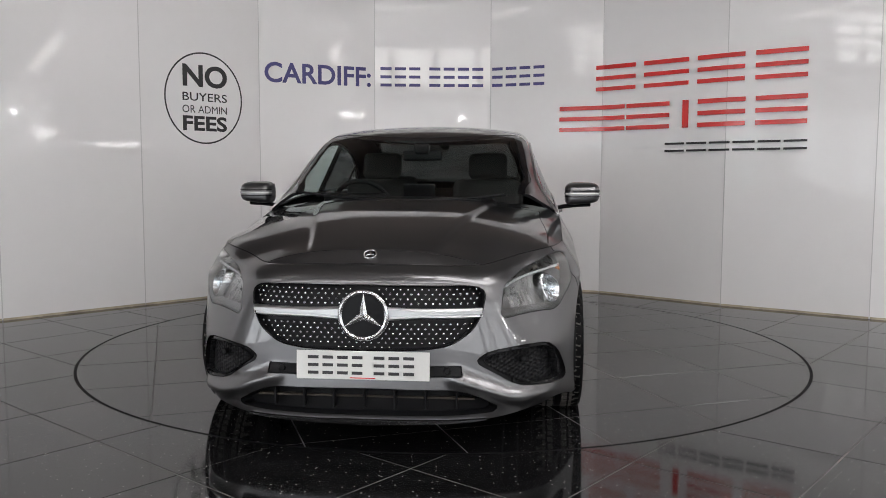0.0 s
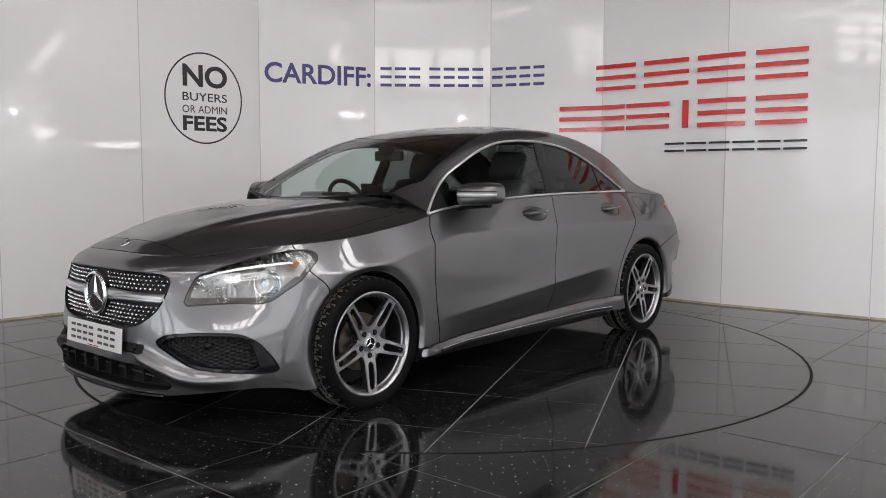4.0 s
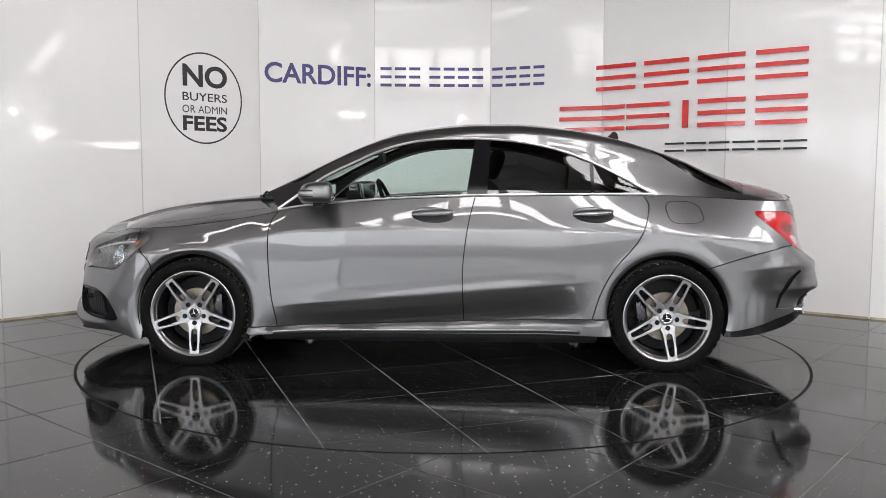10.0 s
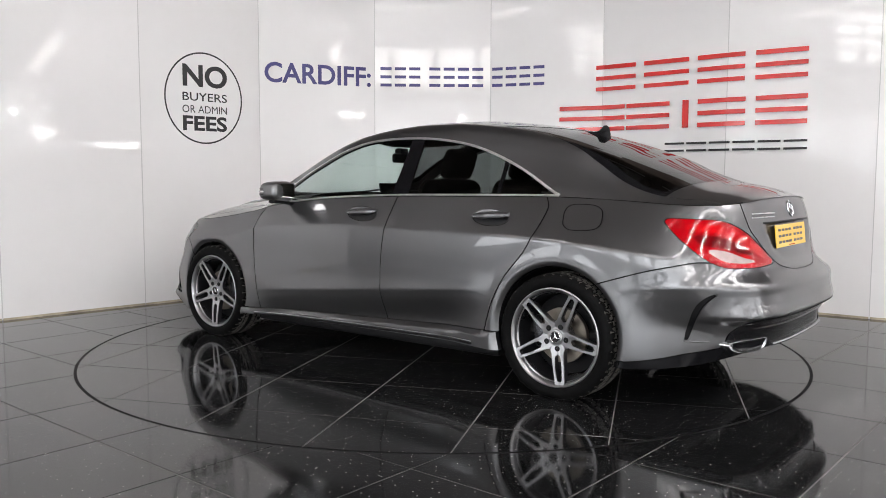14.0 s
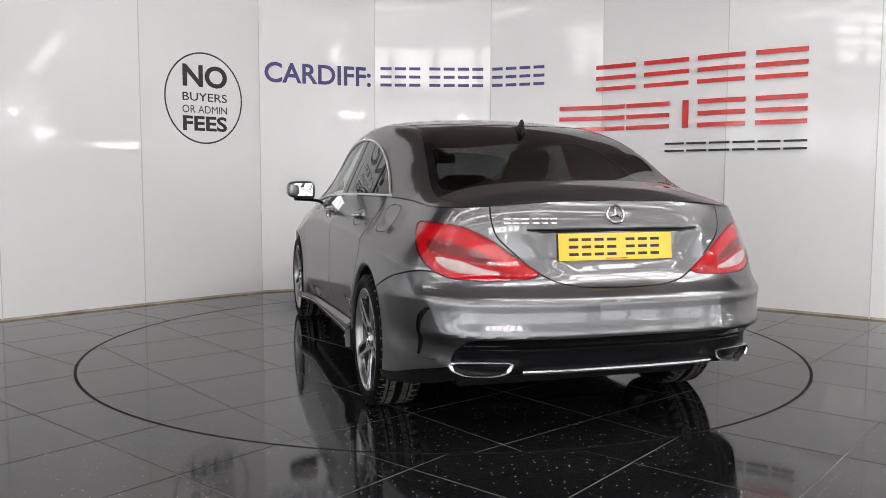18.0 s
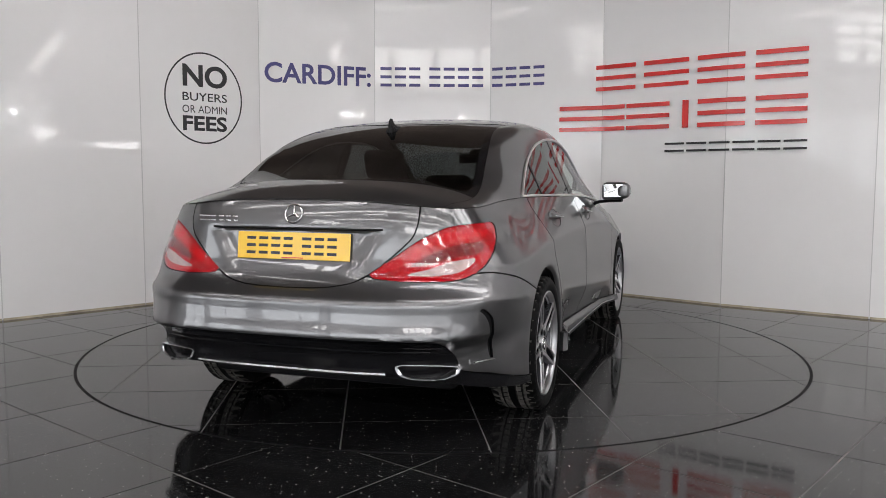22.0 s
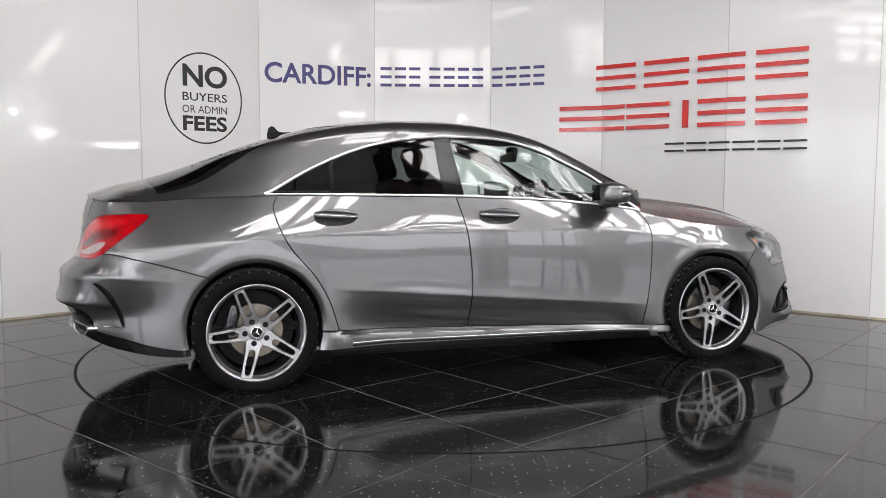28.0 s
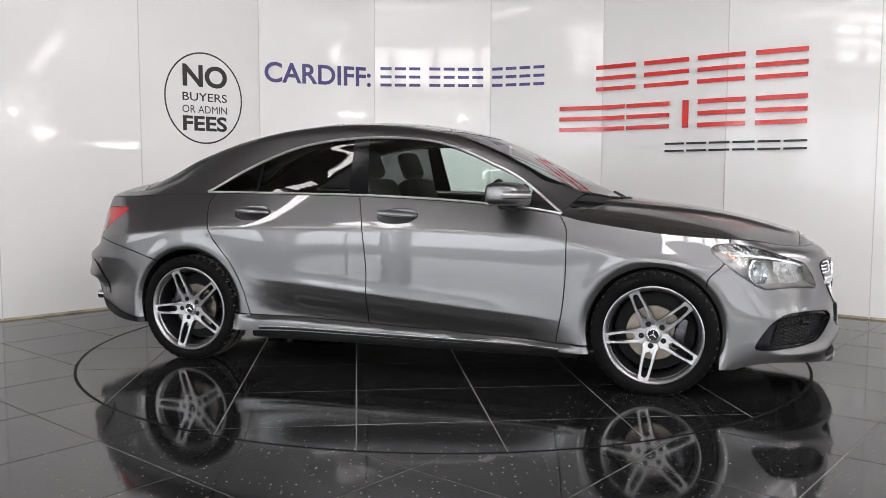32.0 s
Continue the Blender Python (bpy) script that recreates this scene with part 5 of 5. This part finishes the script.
    part("maker_bar", rbox(0.10, 0.004, 0.001, 0, 1, m @ Matrix.Translation((0.0, -0.0485, 0.0028))), REDLETTER, p, smooth=False)


def make_rear(car):
    line = [skin(np.array([ur(abs(y)) if abs(y) > 0.003 else U0]), np.array([0.869]), -0.004)[0] * np.array([1, -1 if y < 0 else 1, 1]) for y in np.linspace(-0.412, 0.412, 27)]
    part("plate_lamp_bar", tube(line, 0.006, 6), BLACK, car, "black strip over the number plate")
    recess = float(skin(np.array([U0]), np.array([0.797]), 0.0)[0][0])
    plate(car, YELLOWPLATE, Matrix.Translation((recess - 0.007, 0, 0.797)) @ Matrix.Rotation(radians(-90), 4, "Z") @ Matrix.Rotation(radians(90 - 6), 4, "X"))
    x = float(skin(np.array([U0]), np.array([0.925]), 0)[0][0])
    emblem(car, Matrix.Translation((x - 0.001, 0, 0.928)) @ Matrix.Rotation(radians(90), 4, "Z") @ Matrix.Rotation(radians(14), 4, "X"), 0.042, CHROME)
    # model marks as plain bars
    for k, w in enumerate((0.03, 0.028, 0.034, 0.03, 0.03, 0.03)):
        y = 0.50 - k * 0.040 - (0.012 if k > 2 else 0)
        q = skin(np.array([ur(y)]), np.array([0.905]), 0.002)[0]
        for dz in (-0.009, 0.009):
            part("badge_bar", rbox(0.003, w, 0.007, 0.001, 1, Matrix.Translation((q[0], q[1], 0.905 + dz)) @ Matrix.Rotation(radians(-14), 4, "Z")), CHROME, car, smooth=False)
    for s in (1, -1):
        # exhaust trims
        ring = rounded([(-0.125, 0.012), (-0.11, 0.026), (0.09, 0.03), (0.125, 0.022), (0.11, -0.012), (0.06, -0.03), (-0.06, -0.032), (-0.115, -0.012)], 1)
        v, f = [], []
        n = len(ring)
        for off, k in ((0.0, 0.86), (0.006, 0.93), (0.006, 0.985), (-0.10, 0.97), (-0.10, 0.84), (0.0, 0.83)):
            for a, b in ring:
                y = 0.585 - a * k
                q = skin(np.array([ur(y)]), np.array([0.317]), 0.0)[0]
                v.append((q[0] - off, s * y, 0.316 + b * k))
        for r in range(5):
            for i in range(n):
                j = (i + 1) % n
                f.append((r * n + i, r * n + j, r * n + n + j, r * n + n + i))
        e = part("exhaust_trim", (v, f), CHROME, car, "chrome exhaust trim")
        # flat black face gives the trim's hollow its shade
        v = []
        for a, b in ring:
            y = 0.585 - a * 0.9
            v.append((skin(np.array([ur(y)]), np.array([0.317]), -0.02)[0][0], s * y, 0.316 + b * 0.9))
        part("exhaust_dark", (v, [tuple(range(n))]), BLACK, e, "dark opening of the exhaust trim", smooth=False)
    ys = np.linspace(-0.44, 0.44, 21)
    pts = [skin(np.array([ur(abs(y)) if abs(y) > 0.003 else U0]), np.array([0.305]), 0.012)[0] * np.array([1, -1 if y < 0 else 1, 1]) for y in ys]
    part("diffuser_blade", tube(pts, 0.011, 8, flat=0.8), CHROME_DARK, car, "silver blade across the diffuser")
    pts = [skin(np.array([ur(abs(y)) if abs(y) > 0.003 else U0]), np.array([0.395]), 0.006)[0] * np.array([1, -1 if y < 0 else 1, 1]) for y in np.linspace(-0.62, 0.62, 29)]
    part("diffuser_line", tube(pts, 0.006, 6), GLOSSBLACK, car)
    for s in (1, -1):
        pts = [skin(np.array([ux(x)]), np.array([0.338]), 0.004)[0] * np.array([1, s, 1]) for x in (-1.985, -2.02, -2.05, -2.08, -2.10)]
        part("corner_fin", tube(pts, 0.006, 8, flat=0.6), PAINT, car)
    # lip on the boot lid
    pts = []
    for y in np.linspace(-0.57, 0.57, 31):
        q = skin(np.array([ur(abs(y)) if abs(y) > 0.003 else U0]), np.array([ztop(ur(abs(y))) - 0.004]), 0.004)[0]
        pts.append((q[0] + 0.006, q[1] * (-1 if y < 0 else 1), q[2] + 0.006))
    part("boot_lip", tube(pts, 0.007, 8, flat=0.5), PAINT, car, "painted lip on the boot edge")
    # aerial fin
    z0 = float(cabin_z(-1.12))
    v, f = [], []
    prof = [(-1.00, 0.004, 0.012, 0.002), (-1.06, 0.015, 0.026, 0.012), (-1.10, 0.025, 0.032, 0.014), (-1.125, 0.037, 0.034, 0.012), (-1.142, 0.060, 0.033, 0.009), (-1.152, 0.080, 0.031, 0.007), (-1.170, 0.090, 0.028, 0.006), (-1.188, 0.077, 0.024, 0.006), (-1.195, 0.034, 0.016, 0.005)]
    for x, top, foot, tip in prof:
        base = z0 - 0.010 + 0.25 * (x + 1.12)
        v += [(x, foot, base), (x, tip + 0.001, base + top * 0.45), (x, tip * 0.6, base + top * 0.82), (x, -tip * 0.6, base + top * 0.82), (x, -tip - 0.001, base + top * 0.45), (x, -foot, base)]
    for i in range(len(prof) - 1):
        f += [(i * 6 + j, i * 6 + (j + 1) % 6, i * 6 + 6 + (j + 1) % 6, i * 6 + 6 + j) for j in range(6)]
    f += [tuple(range(6)), tuple(range(len(v) - 6, len(v)))]
    part("aerial_fin", (v, f), BLACK, car, "black shark fin aerial", smooth=False)


def make_wheel(car, x, s, spin):
    """One wheel: tyre, rim, five twin spokes, hub and brake; its outside looks along s * y, turned by spin degrees."""
    wheel = new("wheel")
    wheel.parent = car
    wheel.matrix_basis = Matrix.Translation((x, s * 0.772, WHEEL_Z)) @ (Matrix.Identity(4) if s > 0 else Matrix.Rotation(math.pi, 4, "Z")) @ Matrix.Rotation(radians(spin), 4, "Y")
    prof = [(0.246, 0.099), (0.256, 0.107), (0.280, 0.112), (0.300, 0.108), (TYRE_R - 0.004, 0.097)]
    for y in (0.078, 0.04, 0.0, -0.04, -0.078):
        prof += [(TYRE_R, y + 0.014), (TYRE_R, y - 0.012), (TYRE_R - 0.007, y - 0.014), (TYRE_R - 0.007, y - 0.023)] if y > -0.07 else [(TYRE_R, y + 0.012)]
    prof += [(TYRE_R - 0.004, -0.098), (0.285, -0.1125), (0.246, -0.1)]
    v, f = lathe(prof, 160)
    n = len(prof)
    for k in range(0, 160, 4):
        for i in range(n):
            r, y = prof[i]
            if r > TYRE_R - 0.006 and abs(y) > 0.02:
                j = ((k + (2 if abs(y) < 0.06 else 0) + int(abs(y) * 40)) % 160) * n + i
                v[j] = (v[j][0] * (1 - 0.006 / r), v[j][1], v[j][2] * (1 - 0.006 / r))
    tyre = part("tyre", (v, f), RUBBER, wheel, "low-profile black tyre")
    v, f = [], []
    for row, (y0, y1) in enumerate(((0.052, 0.097), (0.018, 0.045), (-0.045, -0.018), (-0.097, -0.052))):
        for k in range(64):
            a0 = 2 * math.pi * (k + 0.5 * (row % 2)) / 64
            a1, n = a0 + 2 * math.pi / 64 * 0.74, len(v)
            for rr in (TYRE_R - 0.008, TYRE_R + 0.0012):
                for a_, y in ((a0, y0), (a1, y0 + 0.003), (a1, y1), (a0, y1 - 0.003)):
                    q = rr - (0.006 if abs(y) > 0.09 else 0.0)
                    v.append((q * math.cos(a_), y, q * math.sin(a_)))
            f += [(n + 4, n + 5, n + 6, n + 7), (n, n + 1, n + 5, n + 4), (n + 1, n + 2, n + 6, n + 5), (n + 2, n + 3, n + 7, n + 6), (n + 3, n, n + 4, n + 7)]
    tagged(part("tread", (v, f), TREAD, tyre, "worn grey tread blocks", smooth=False), kind="stuff")
    # the tyre lies flat where it stands
    for ob in wheel.children_recursive:
        for q in ob.data.vertices:
            w = wheel.matrix_basis @ q.co
            if w.z < 0.0012:
                q.co = wheel.matrix_basis.inverted() @ Vector((w.x, w.y, 0.0012))
    part("rim", lathe([(0.229, 0.082), (0.2305, 0.093), (0.236, 0.1015), (0.243, 0.106), (0.248, 0.104), (0.248, 0.094)], 64), ALLOY, wheel, "polished rim lip")
    part("barrel", lathe([(0.2308, 0.083), (0.226, 0.078), (0.221, 0.070), (0.217, 0.05), (0.213, 0.0), (0.213, -0.1)], 64), ALLOYDARK, wheel, "dark inner barrel of the rim")
    # bright alloy ring puts the barrel's reflection into the shape
    part("barrel_ring", lathe([(0.2268, 0.0805), (0.2225, 0.0755), (0.2215, 0.074)], 64), ALLOY, wheel, "bright ring inside the rim")
    for k in range(5):
        a = math.pi / 2 + math.pi + k * 2 * math.pi / 5
        rot = Matrix.Rotation(-a, 4, "Y")
        # twin arms from the hub to the rim, in the wheel's xz plane
        for e in (1, -1):
            outline = [(0.035, 0.0005), (0.087, 0.0005), (0.093, 0.010), (0.102, 0.0165), (0.15, 0.0185), (0.20, 0.0150), (0.217, 0.0125), (0.223, 0.0005), (0.236, 0.0005), (0.236, 0.0275), (0.20, 0.0285), (0.15, 0.0325), (0.11, 0.0345), (0.092, 0.0345), (0.076, 0.0365), (0.062, 0.044), (0.048, 0.036), (0.03, 0.02)]
            n = len(outline)
            face_y = lambda r: 0.088 - 0.018 * max(0, (0.12 - r) / 0.12) + 0.012 * (r / 0.23) ** 2
            cxr, czr = sum(p[0] for p in outline) / n, sum(p[1] for p in outline) / n
            v = [(r + (cxr - r) * 0.012, face_y(r), e * (t + (czr - t) * 0.13 if t > 0.001 else t)) for r, t in outline]
            v += [(r, face_y(r) - 0.005, e * t) for r, t in outline]
            v += [(r, face_y(r) - 0.035, e * t) for r, t in outline]
            f = [tuple(range(n))]
            for q in (0, n):
                f += [(q + i, q + (i + 1) % n, q + n + (i + 1) % n, q + n + i) for i in range(n)]
            o = part("spoke", moved((v, f), rot), [ALLOY, ALLOYDARK], wheel, smooth=False)
            for pl in o.data.polygons:
                pl.material_index = 1 if pl.index > n else 0
    part("hub", lathe([(0.001, 0.078), (0.03, 0.078), (0.036, 0.077), (0.066, 0.076), (0.071, 0.070), (0.072, 0.05), (0.066, 0.02)], 30), ALLOY, wheel)
    cap = part("hub_cap", lathe([(0.001, 0.086), (0.032, 0.0855), (0.037, 0.084), (0.040, 0.078), (0.041, 0.070)], 32), ALLOY, wheel, "silver round hub cap")
    emblem(cap, Matrix.Translation((0, 0.0855, 0)), 0.030, CHROME, GLOSSBLACK)
    for k in range(5):
        a = math.pi / 2 + k * 2 * math.pi / 5 + math.pi
        # black discs on the hub paint the shade of the bolt holes
        part("bolt_hole", lathe([(0.001, 0.0805), (0.0125, 0.0805), (0.0145, 0.077)], 14), BLACK, wheel).location = (0.058 * math.cos(a), 0.004, 0.058 * math.sin(a))
    part("brake_disc", lathe([(0.07, 0.02), (0.138, 0.02), (0.138, -0.006), (0.07, -0.006)], 48, True), DISC, wheel, "brake disc with a faint rusty tint")
    part("disc_bell", lathe([(0.001, 0.045), (0.07, 0.045), (0.075, 0.02)], 32), ALLOYDARK, wheel)
    cal = rbox(0.06, 0.07, 0.16, 0.015, 2, Matrix.Translation((-0.125 if x > 0 else 0.125, 0.005, 0.03)))
    part("brake_caliper", cal, ALLOYDARK, wheel)
    part("backplate", lathe([(0.001, -0.04), (0.20, -0.04)], 32), BLACK, wheel)


def make_side_fittings(car):
    for s in (1, -1):
        flip = (lambda p: p) if s > 0 else mirrored
        # door handles with their bowls
        for x0, x1, z0 in HANDLES:
            u = np.linspace(x1, x0, 14)
            base = skin(u, np.full(14, z0), 0.0)
            t = np.linspace(0, 1, 14)
            v, f = [], []
            for i in range(14):
                k = math.sin(math.pi * min(max(t[i], 0.02), 0.98)) ** 0.45
                bx, by, bz = base[i]
                bz += 0.012 * (t[i] - 0.5)
                o = 0.022 * k
                for dy, dz in ((-0.004, 0.024), (o * 0.8, 0.022), (o + 0.008, 0.010), (o + 0.008, -0.004), (o * 0.85, -0.012), (-0.002, -0.011)):
                    v.append((bx, by + dy, bz + dz * (0.45 + 0.55 * k)))
            f = [(i * 6 + j, i * 6 + (j + 1) % 6, i * 6 + 6 + (j + 1) % 6, i * 6 + 6 + j) for i in range(13) for j in range(6)]
            f += [tuple(range(6)), tuple(range(78, 84))]
            h = part("door_handle", flip((v, f)), PAINT, car, "painted door handle with a bright edge")
            part("handle_edge", flip(tube([(p[0], p[1] + 0.0295, p[2] + 0.001 + 0.012 * (k / 11 - 0.5)) for k, p in enumerate(base[1:13])], 0.002, 6)), SATIN, h)
        # wing mirror
        bm = bmesh.new()
        bmesh.ops.create_uvsphere(bm, u_segments=40, v_segments=24, radius=1)
        q = lambda c, p: math.copysign(abs(c) ** p, c)
        for vv in bm.verts:
            x, y, z = vv.co
            x, y, z = q(x, 0.5), q(y, 0.5), q(z, 0.5)
            taper = 1 - 0.16 * (y + 1) / 2
            fx = x * (0.122 - 0.022 * max(z, 0)) if x > 0 else x * 0.085
            vv.co = (0.622 + fx * taper - 0.022 * (y + 1), 0.946 + 0.098 * y, 0.990 + (0.073 if z > 0 else 0.063) * z * taper * (1 - 0.12 * max(x, 0) * max(z, 0)) + 0.004 * y)
        bm.verts.index_update()
        me_v = [tuple(v.co) for v in bm.verts]
        me_f = [tuple(v.index for v in f.verts) for f in bm.faces]
        shell = BVHTree.FromPolygons(me_v, me_f)
        bm.free()
        m = part("wing_mirror", flip((me_v, me_f)), PAINT, car, "painted door mirror", sharp=0)
        glass_x = 0.519
        part("mirror_glass", flip(([(glass_x, 0.875, 0.953), (glass_x, 1.000, 0.957), (glass_x, 1.002, 1.038), (glass_x, 0.872, 1.042)], [(0, 1, 2, 3)])), MIRRORGLASS, m, "mirror glass", smooth=False)

        def on_shell(z):
            """Points on the mirror's front at height z, round its outer end."""
            out = []
            for a in np.linspace(-0.85, 1.35, 18):
                d = Vector((-math.cos(a), -math.sin(a), 0))
                hit = shell.ray_cast(Vector((0.59, 0.935, z)) - d * 0.5, d)[0]
                if hit:
                    out.append(hit - d * 0.0005)
            return out
        part("indicator_strip", flip(tube(on_shell(0.992), 0.006, 6)), INDICATOR, m, "clear indicator strip")
        for z in (1.008, 0.976):
            part("mirror_slot", flip(tube(on_shell(z), 0.0035, 6)), BLACK, m)
        part("mirror_foot", flip(joined(tube([(0.63, 0.79, 0.905), (0.625, 0.83, 0.918), (0.615, 0.90, 0.926), (0.60, 0.99, 0.930)], 0.026, 10, flat=0.45))), BLACK, m, "black mirror foot")
        # bright line under the skirt, dark edge
        xs = np.linspace(0.88, -0.86, 20)
        pts = skin(xs, 0.188 + (0.88 - xs) * 0.010, 0.038)
        part("skirt_line", flip(tube(list(pts), 0.006, 6)), BLACK, car, "black strip along the side skirt")
        pts = skin(xs, 0.200 + (0.88 - xs) * 0.010, 0.039)
        part("skirt_trim", flip(tube(list(pts), 0.0022, 6)), SATIN, car)
        # wheel arch liners
        for ax in (AXLE, -AXLE):
            v, f = [], []
            for k in range(25):
                a = math.pi * k / 24 * 1.16 - 0.25
                for y in (0.852, 0.50):
                    v.append((ax + (ARCH_R + 0.004) * math.cos(a), y, HUB_Z + (ARCH_R + 0.004) * math.sin(a)))
            for k in range(24):
                f.append((2 * k, 2 * k + 1, 2 * k + 3, 2 * k + 2))
            n = len(v)
            v += [(ax, 0.50, HUB_Z)]
            f += [(2 * k + 1, 2 * k + 3, n) for k in range(24)]
            part("arch_liner", flip((v, f)), BLACK, car, "black wheel arch liner")
        # wipers
    for y0, y1 in ((-0.62, 0.02), (-0.05, 0.52)):
        pts = []
        for k in range(10):
            y = y0 + (y1 - y0) * k / 9
            x = cowl(y) - 0.016
            q = cabin(np.array([x]), a_of_y(np.array([x]), np.array([abs(y)])), 0.006)[0]
            pts.append((x, y, q[2] - 0.002))
        w = part("wiper", tube(pts, 0.007, 6), BLACK, car, "black windscreen wiper")
        part("wiper_arm", tube([(cowl(y1) + 0.04, y1 * 0.6 + y0 * 0.4 + 0.1, 0.962), pts[4]], 0.007, 6), BLACK, w)


MIRRORGLASS = shader("mirror_silver", (0.85, 0.86, 0.87), 0.02, 1.0, vary=0.0)


def make_inside(car):
    """Seats, dashboard, wheel and floor behind the glass; the driver sits on the right."""
    part("underbody", rbox(3.9, 1.2, 0.08, 0.03, 2, Matrix.Translation((0.05, 0, 0.205))), BLACK, car)
    # undertray and floor pan are boxes added to block the bright floor beyond
    part("undertray", rbox(1.05, 1.06, 0.09, 0.02, 2, Matrix.Translation((1.44, 0, 0.165))), BLACK, car, "black plastic undertray")
    part("floor_pan", rbox(1.94, 1.60, 0.06, 0.02, 2, Matrix.Translation((0.0, 0, 0.158))), BLACK, car)
    part("cabin_floor", rbox(2.6, 1.5, 0.05, 0.01, 1, Matrix.Translation((-0.4, 0, 0.30))), CLOTH, car)
    for s in (1, -1):
        c = s * 0.37
        seat = part("front_seat", rbox(0.52, 0.50, 0.16, 0.06, 3, Matrix.Translation((0.12, c, 0.50))), CLOTH, car, "dark front seat")
        tilt = Matrix.Translation((-0.16, c, 0.52)) @ Matrix.Rotation(radians(-20), 4, "Y")
        part("seat_back", rbox(0.14, 0.48, 0.60, 0.06, 3, tilt @ Matrix.Translation((0, 0, 0.28))), CLOTH, seat)
        part("head_rest", rbox(0.09, 0.27, 0.19, 0.045, 3, tilt @ Matrix.Translation((0.01, 0, 0.68))), CLOTH, seat)
    bench = part("rear_bench", rbox(0.50, 1.24, 0.18, 0.06, 3, Matrix.Translation((-0.78, 0, 0.48))), CLOTH, car, "dark rear bench seat")
    tilt = Matrix.Translation((-1.05, 0, 0.50)) @ Matrix.Rotation(radians(-24), 4, "Y")
    part("bench_back", rbox(0.14, 1.24, 0.55, 0.06, 3, tilt @ Matrix.Translation((0, 0, 0.26))), CLOTH, bench)
    for y in (-0.36, 0.36):
        part("head_rest", rbox(0.08, 0.24, 0.13, 0.04, 3, tilt @ Matrix.Translation((0, y, 0.58))), CLOTH, bench)
    part("parcel_shelf", rbox(0.55, 1.15, 0.03, 0.01, 1, Matrix.Translation((-1.52, 0, 0.955))), BLACK, car)
    dash = part("dashboard", rbox(0.48, 1.36, 0.20, 0.07, 3, Matrix.Translation((0.74, 0, 0.83))), BLACK, car, "black dashboard")
    part("dash_top", rbox(0.34, 1.22, 0.10, 0.04, 2, Matrix.Translation((0.92, 0, 0.865))), BLACK, dash)
    part("screen", rbox(0.012, 0.19, 0.12, 0.006, 2, Matrix.Translation((0.50, 0, 0.985)) @ Matrix.Rotation(radians(12), 4, "Y")), GLOSSBLACK, dash, "small black dashboard display")
    part("instrument_hood", rbox(0.16, 0.36, 0.08, 0.03, 3, Matrix.Translation((0.56, -0.37, 0.95))), BLACK, dash)
    m = Matrix.Translation((0.36, -0.37, 0.90)) @ Matrix.Rotation(radians(24), 4, "Y") @ Matrix.Rotation(radians(90), 4, "Z")
    ring = [(0.175 * math.cos(a), 0, 0.175 * math.sin(a)) for a in np.linspace(0, 2 * math.pi, 36, endpoint=False)]
    wh = part("steering_wheel", moved(tube(ring, 0.015, 8, True, up=(0, 1, 0)), m), BLACK, car, "black steering wheel")
    part("wheel_boss", rbox(0.13, 0.05, 0.11, 0.03, 3, m), BLACK, wh)
    part("wheel_spoke", rbox(0.33, 0.02, 0.035, 0.008, 2, m), BLACK, wh)
    rm = part("rear_view_mirror", rbox(0.03, 0.24, 0.065, 0.014, 3, Matrix.Translation((0.36, 0, 1.215))), BLACK, car, "black rear view mirror")
    part("mirror_stalk", rbox(0.06, 0.09, 0.06, 0.015, 2, Matrix.Translation((0.385, 0, 1.255))), BLACK, rm)


def settle_body(car):
    """Sets the body on its wheels: a little higher and narrower than drawn."""
    fit = lambda v: Vector((v.x * 1.0009 - 0.0017, v.y * 0.992, v.z * 0.994 + 0.0147))
    wheels = set()
    for o in car.children_recursive:
        if o.name.startswith("wheel") and o.data is None:
            wheels.add(o)
            wheels.update(o.children_recursive)
    for o in car.children_recursive:
        if o in wheels or o.data is None:
            continue
        if o.name.startswith("stud"):
            o.location = fit(o.location)
        else:
            for v in o.data.vertices:
                v.co = fit(v.co)


def make_car():
    car = tagged(new("saloon_car"), "grey metallic four-door coupe saloon on the turntable, freshly cleaned", "car")
    grille, low = make_body(car)
    make_front(car, grille, low)
    make_rear(car)
    for x, s, spin in ((AXLE, 1, 0.5), (-AXLE, 1, 9.0), (AXLE, -1, -11.0), (-AXLE, -1, -14.0)):
        make_wheel(car, x, s, spin)
    make_side_fittings(car)
    make_inside(car)
    settle_body(car)
    return car


car = make_car()

# ---- floor and turntable ----
SQUARE = square_tile()
make_floor(SQUARE)
turntable = make_turntable(SQUARE)

# the turn of car and turntable, degrees
TURN = curve([(0, -95.34), (4, -131.03), (8, -165.28), (12, -200.26), (16, -235.45), (20, -271.05), (24, -306.86), (28, -342.21), (32, -377.69)])
OFFSET = (0.0562, -0.0915)


def motions():
    rows, disc_rows = [], []
    for t in range(33):
        m = pose(0, 0, 0, 0, 0, float(TURN(t)))
        disc_rows.append((float(t), m))
        rows.append((float(t), m @ pose(OFFSET[0], OFFSET[1], 0)))
    walk(car, rows)
    walk(turntable, disc_rows)


motions()
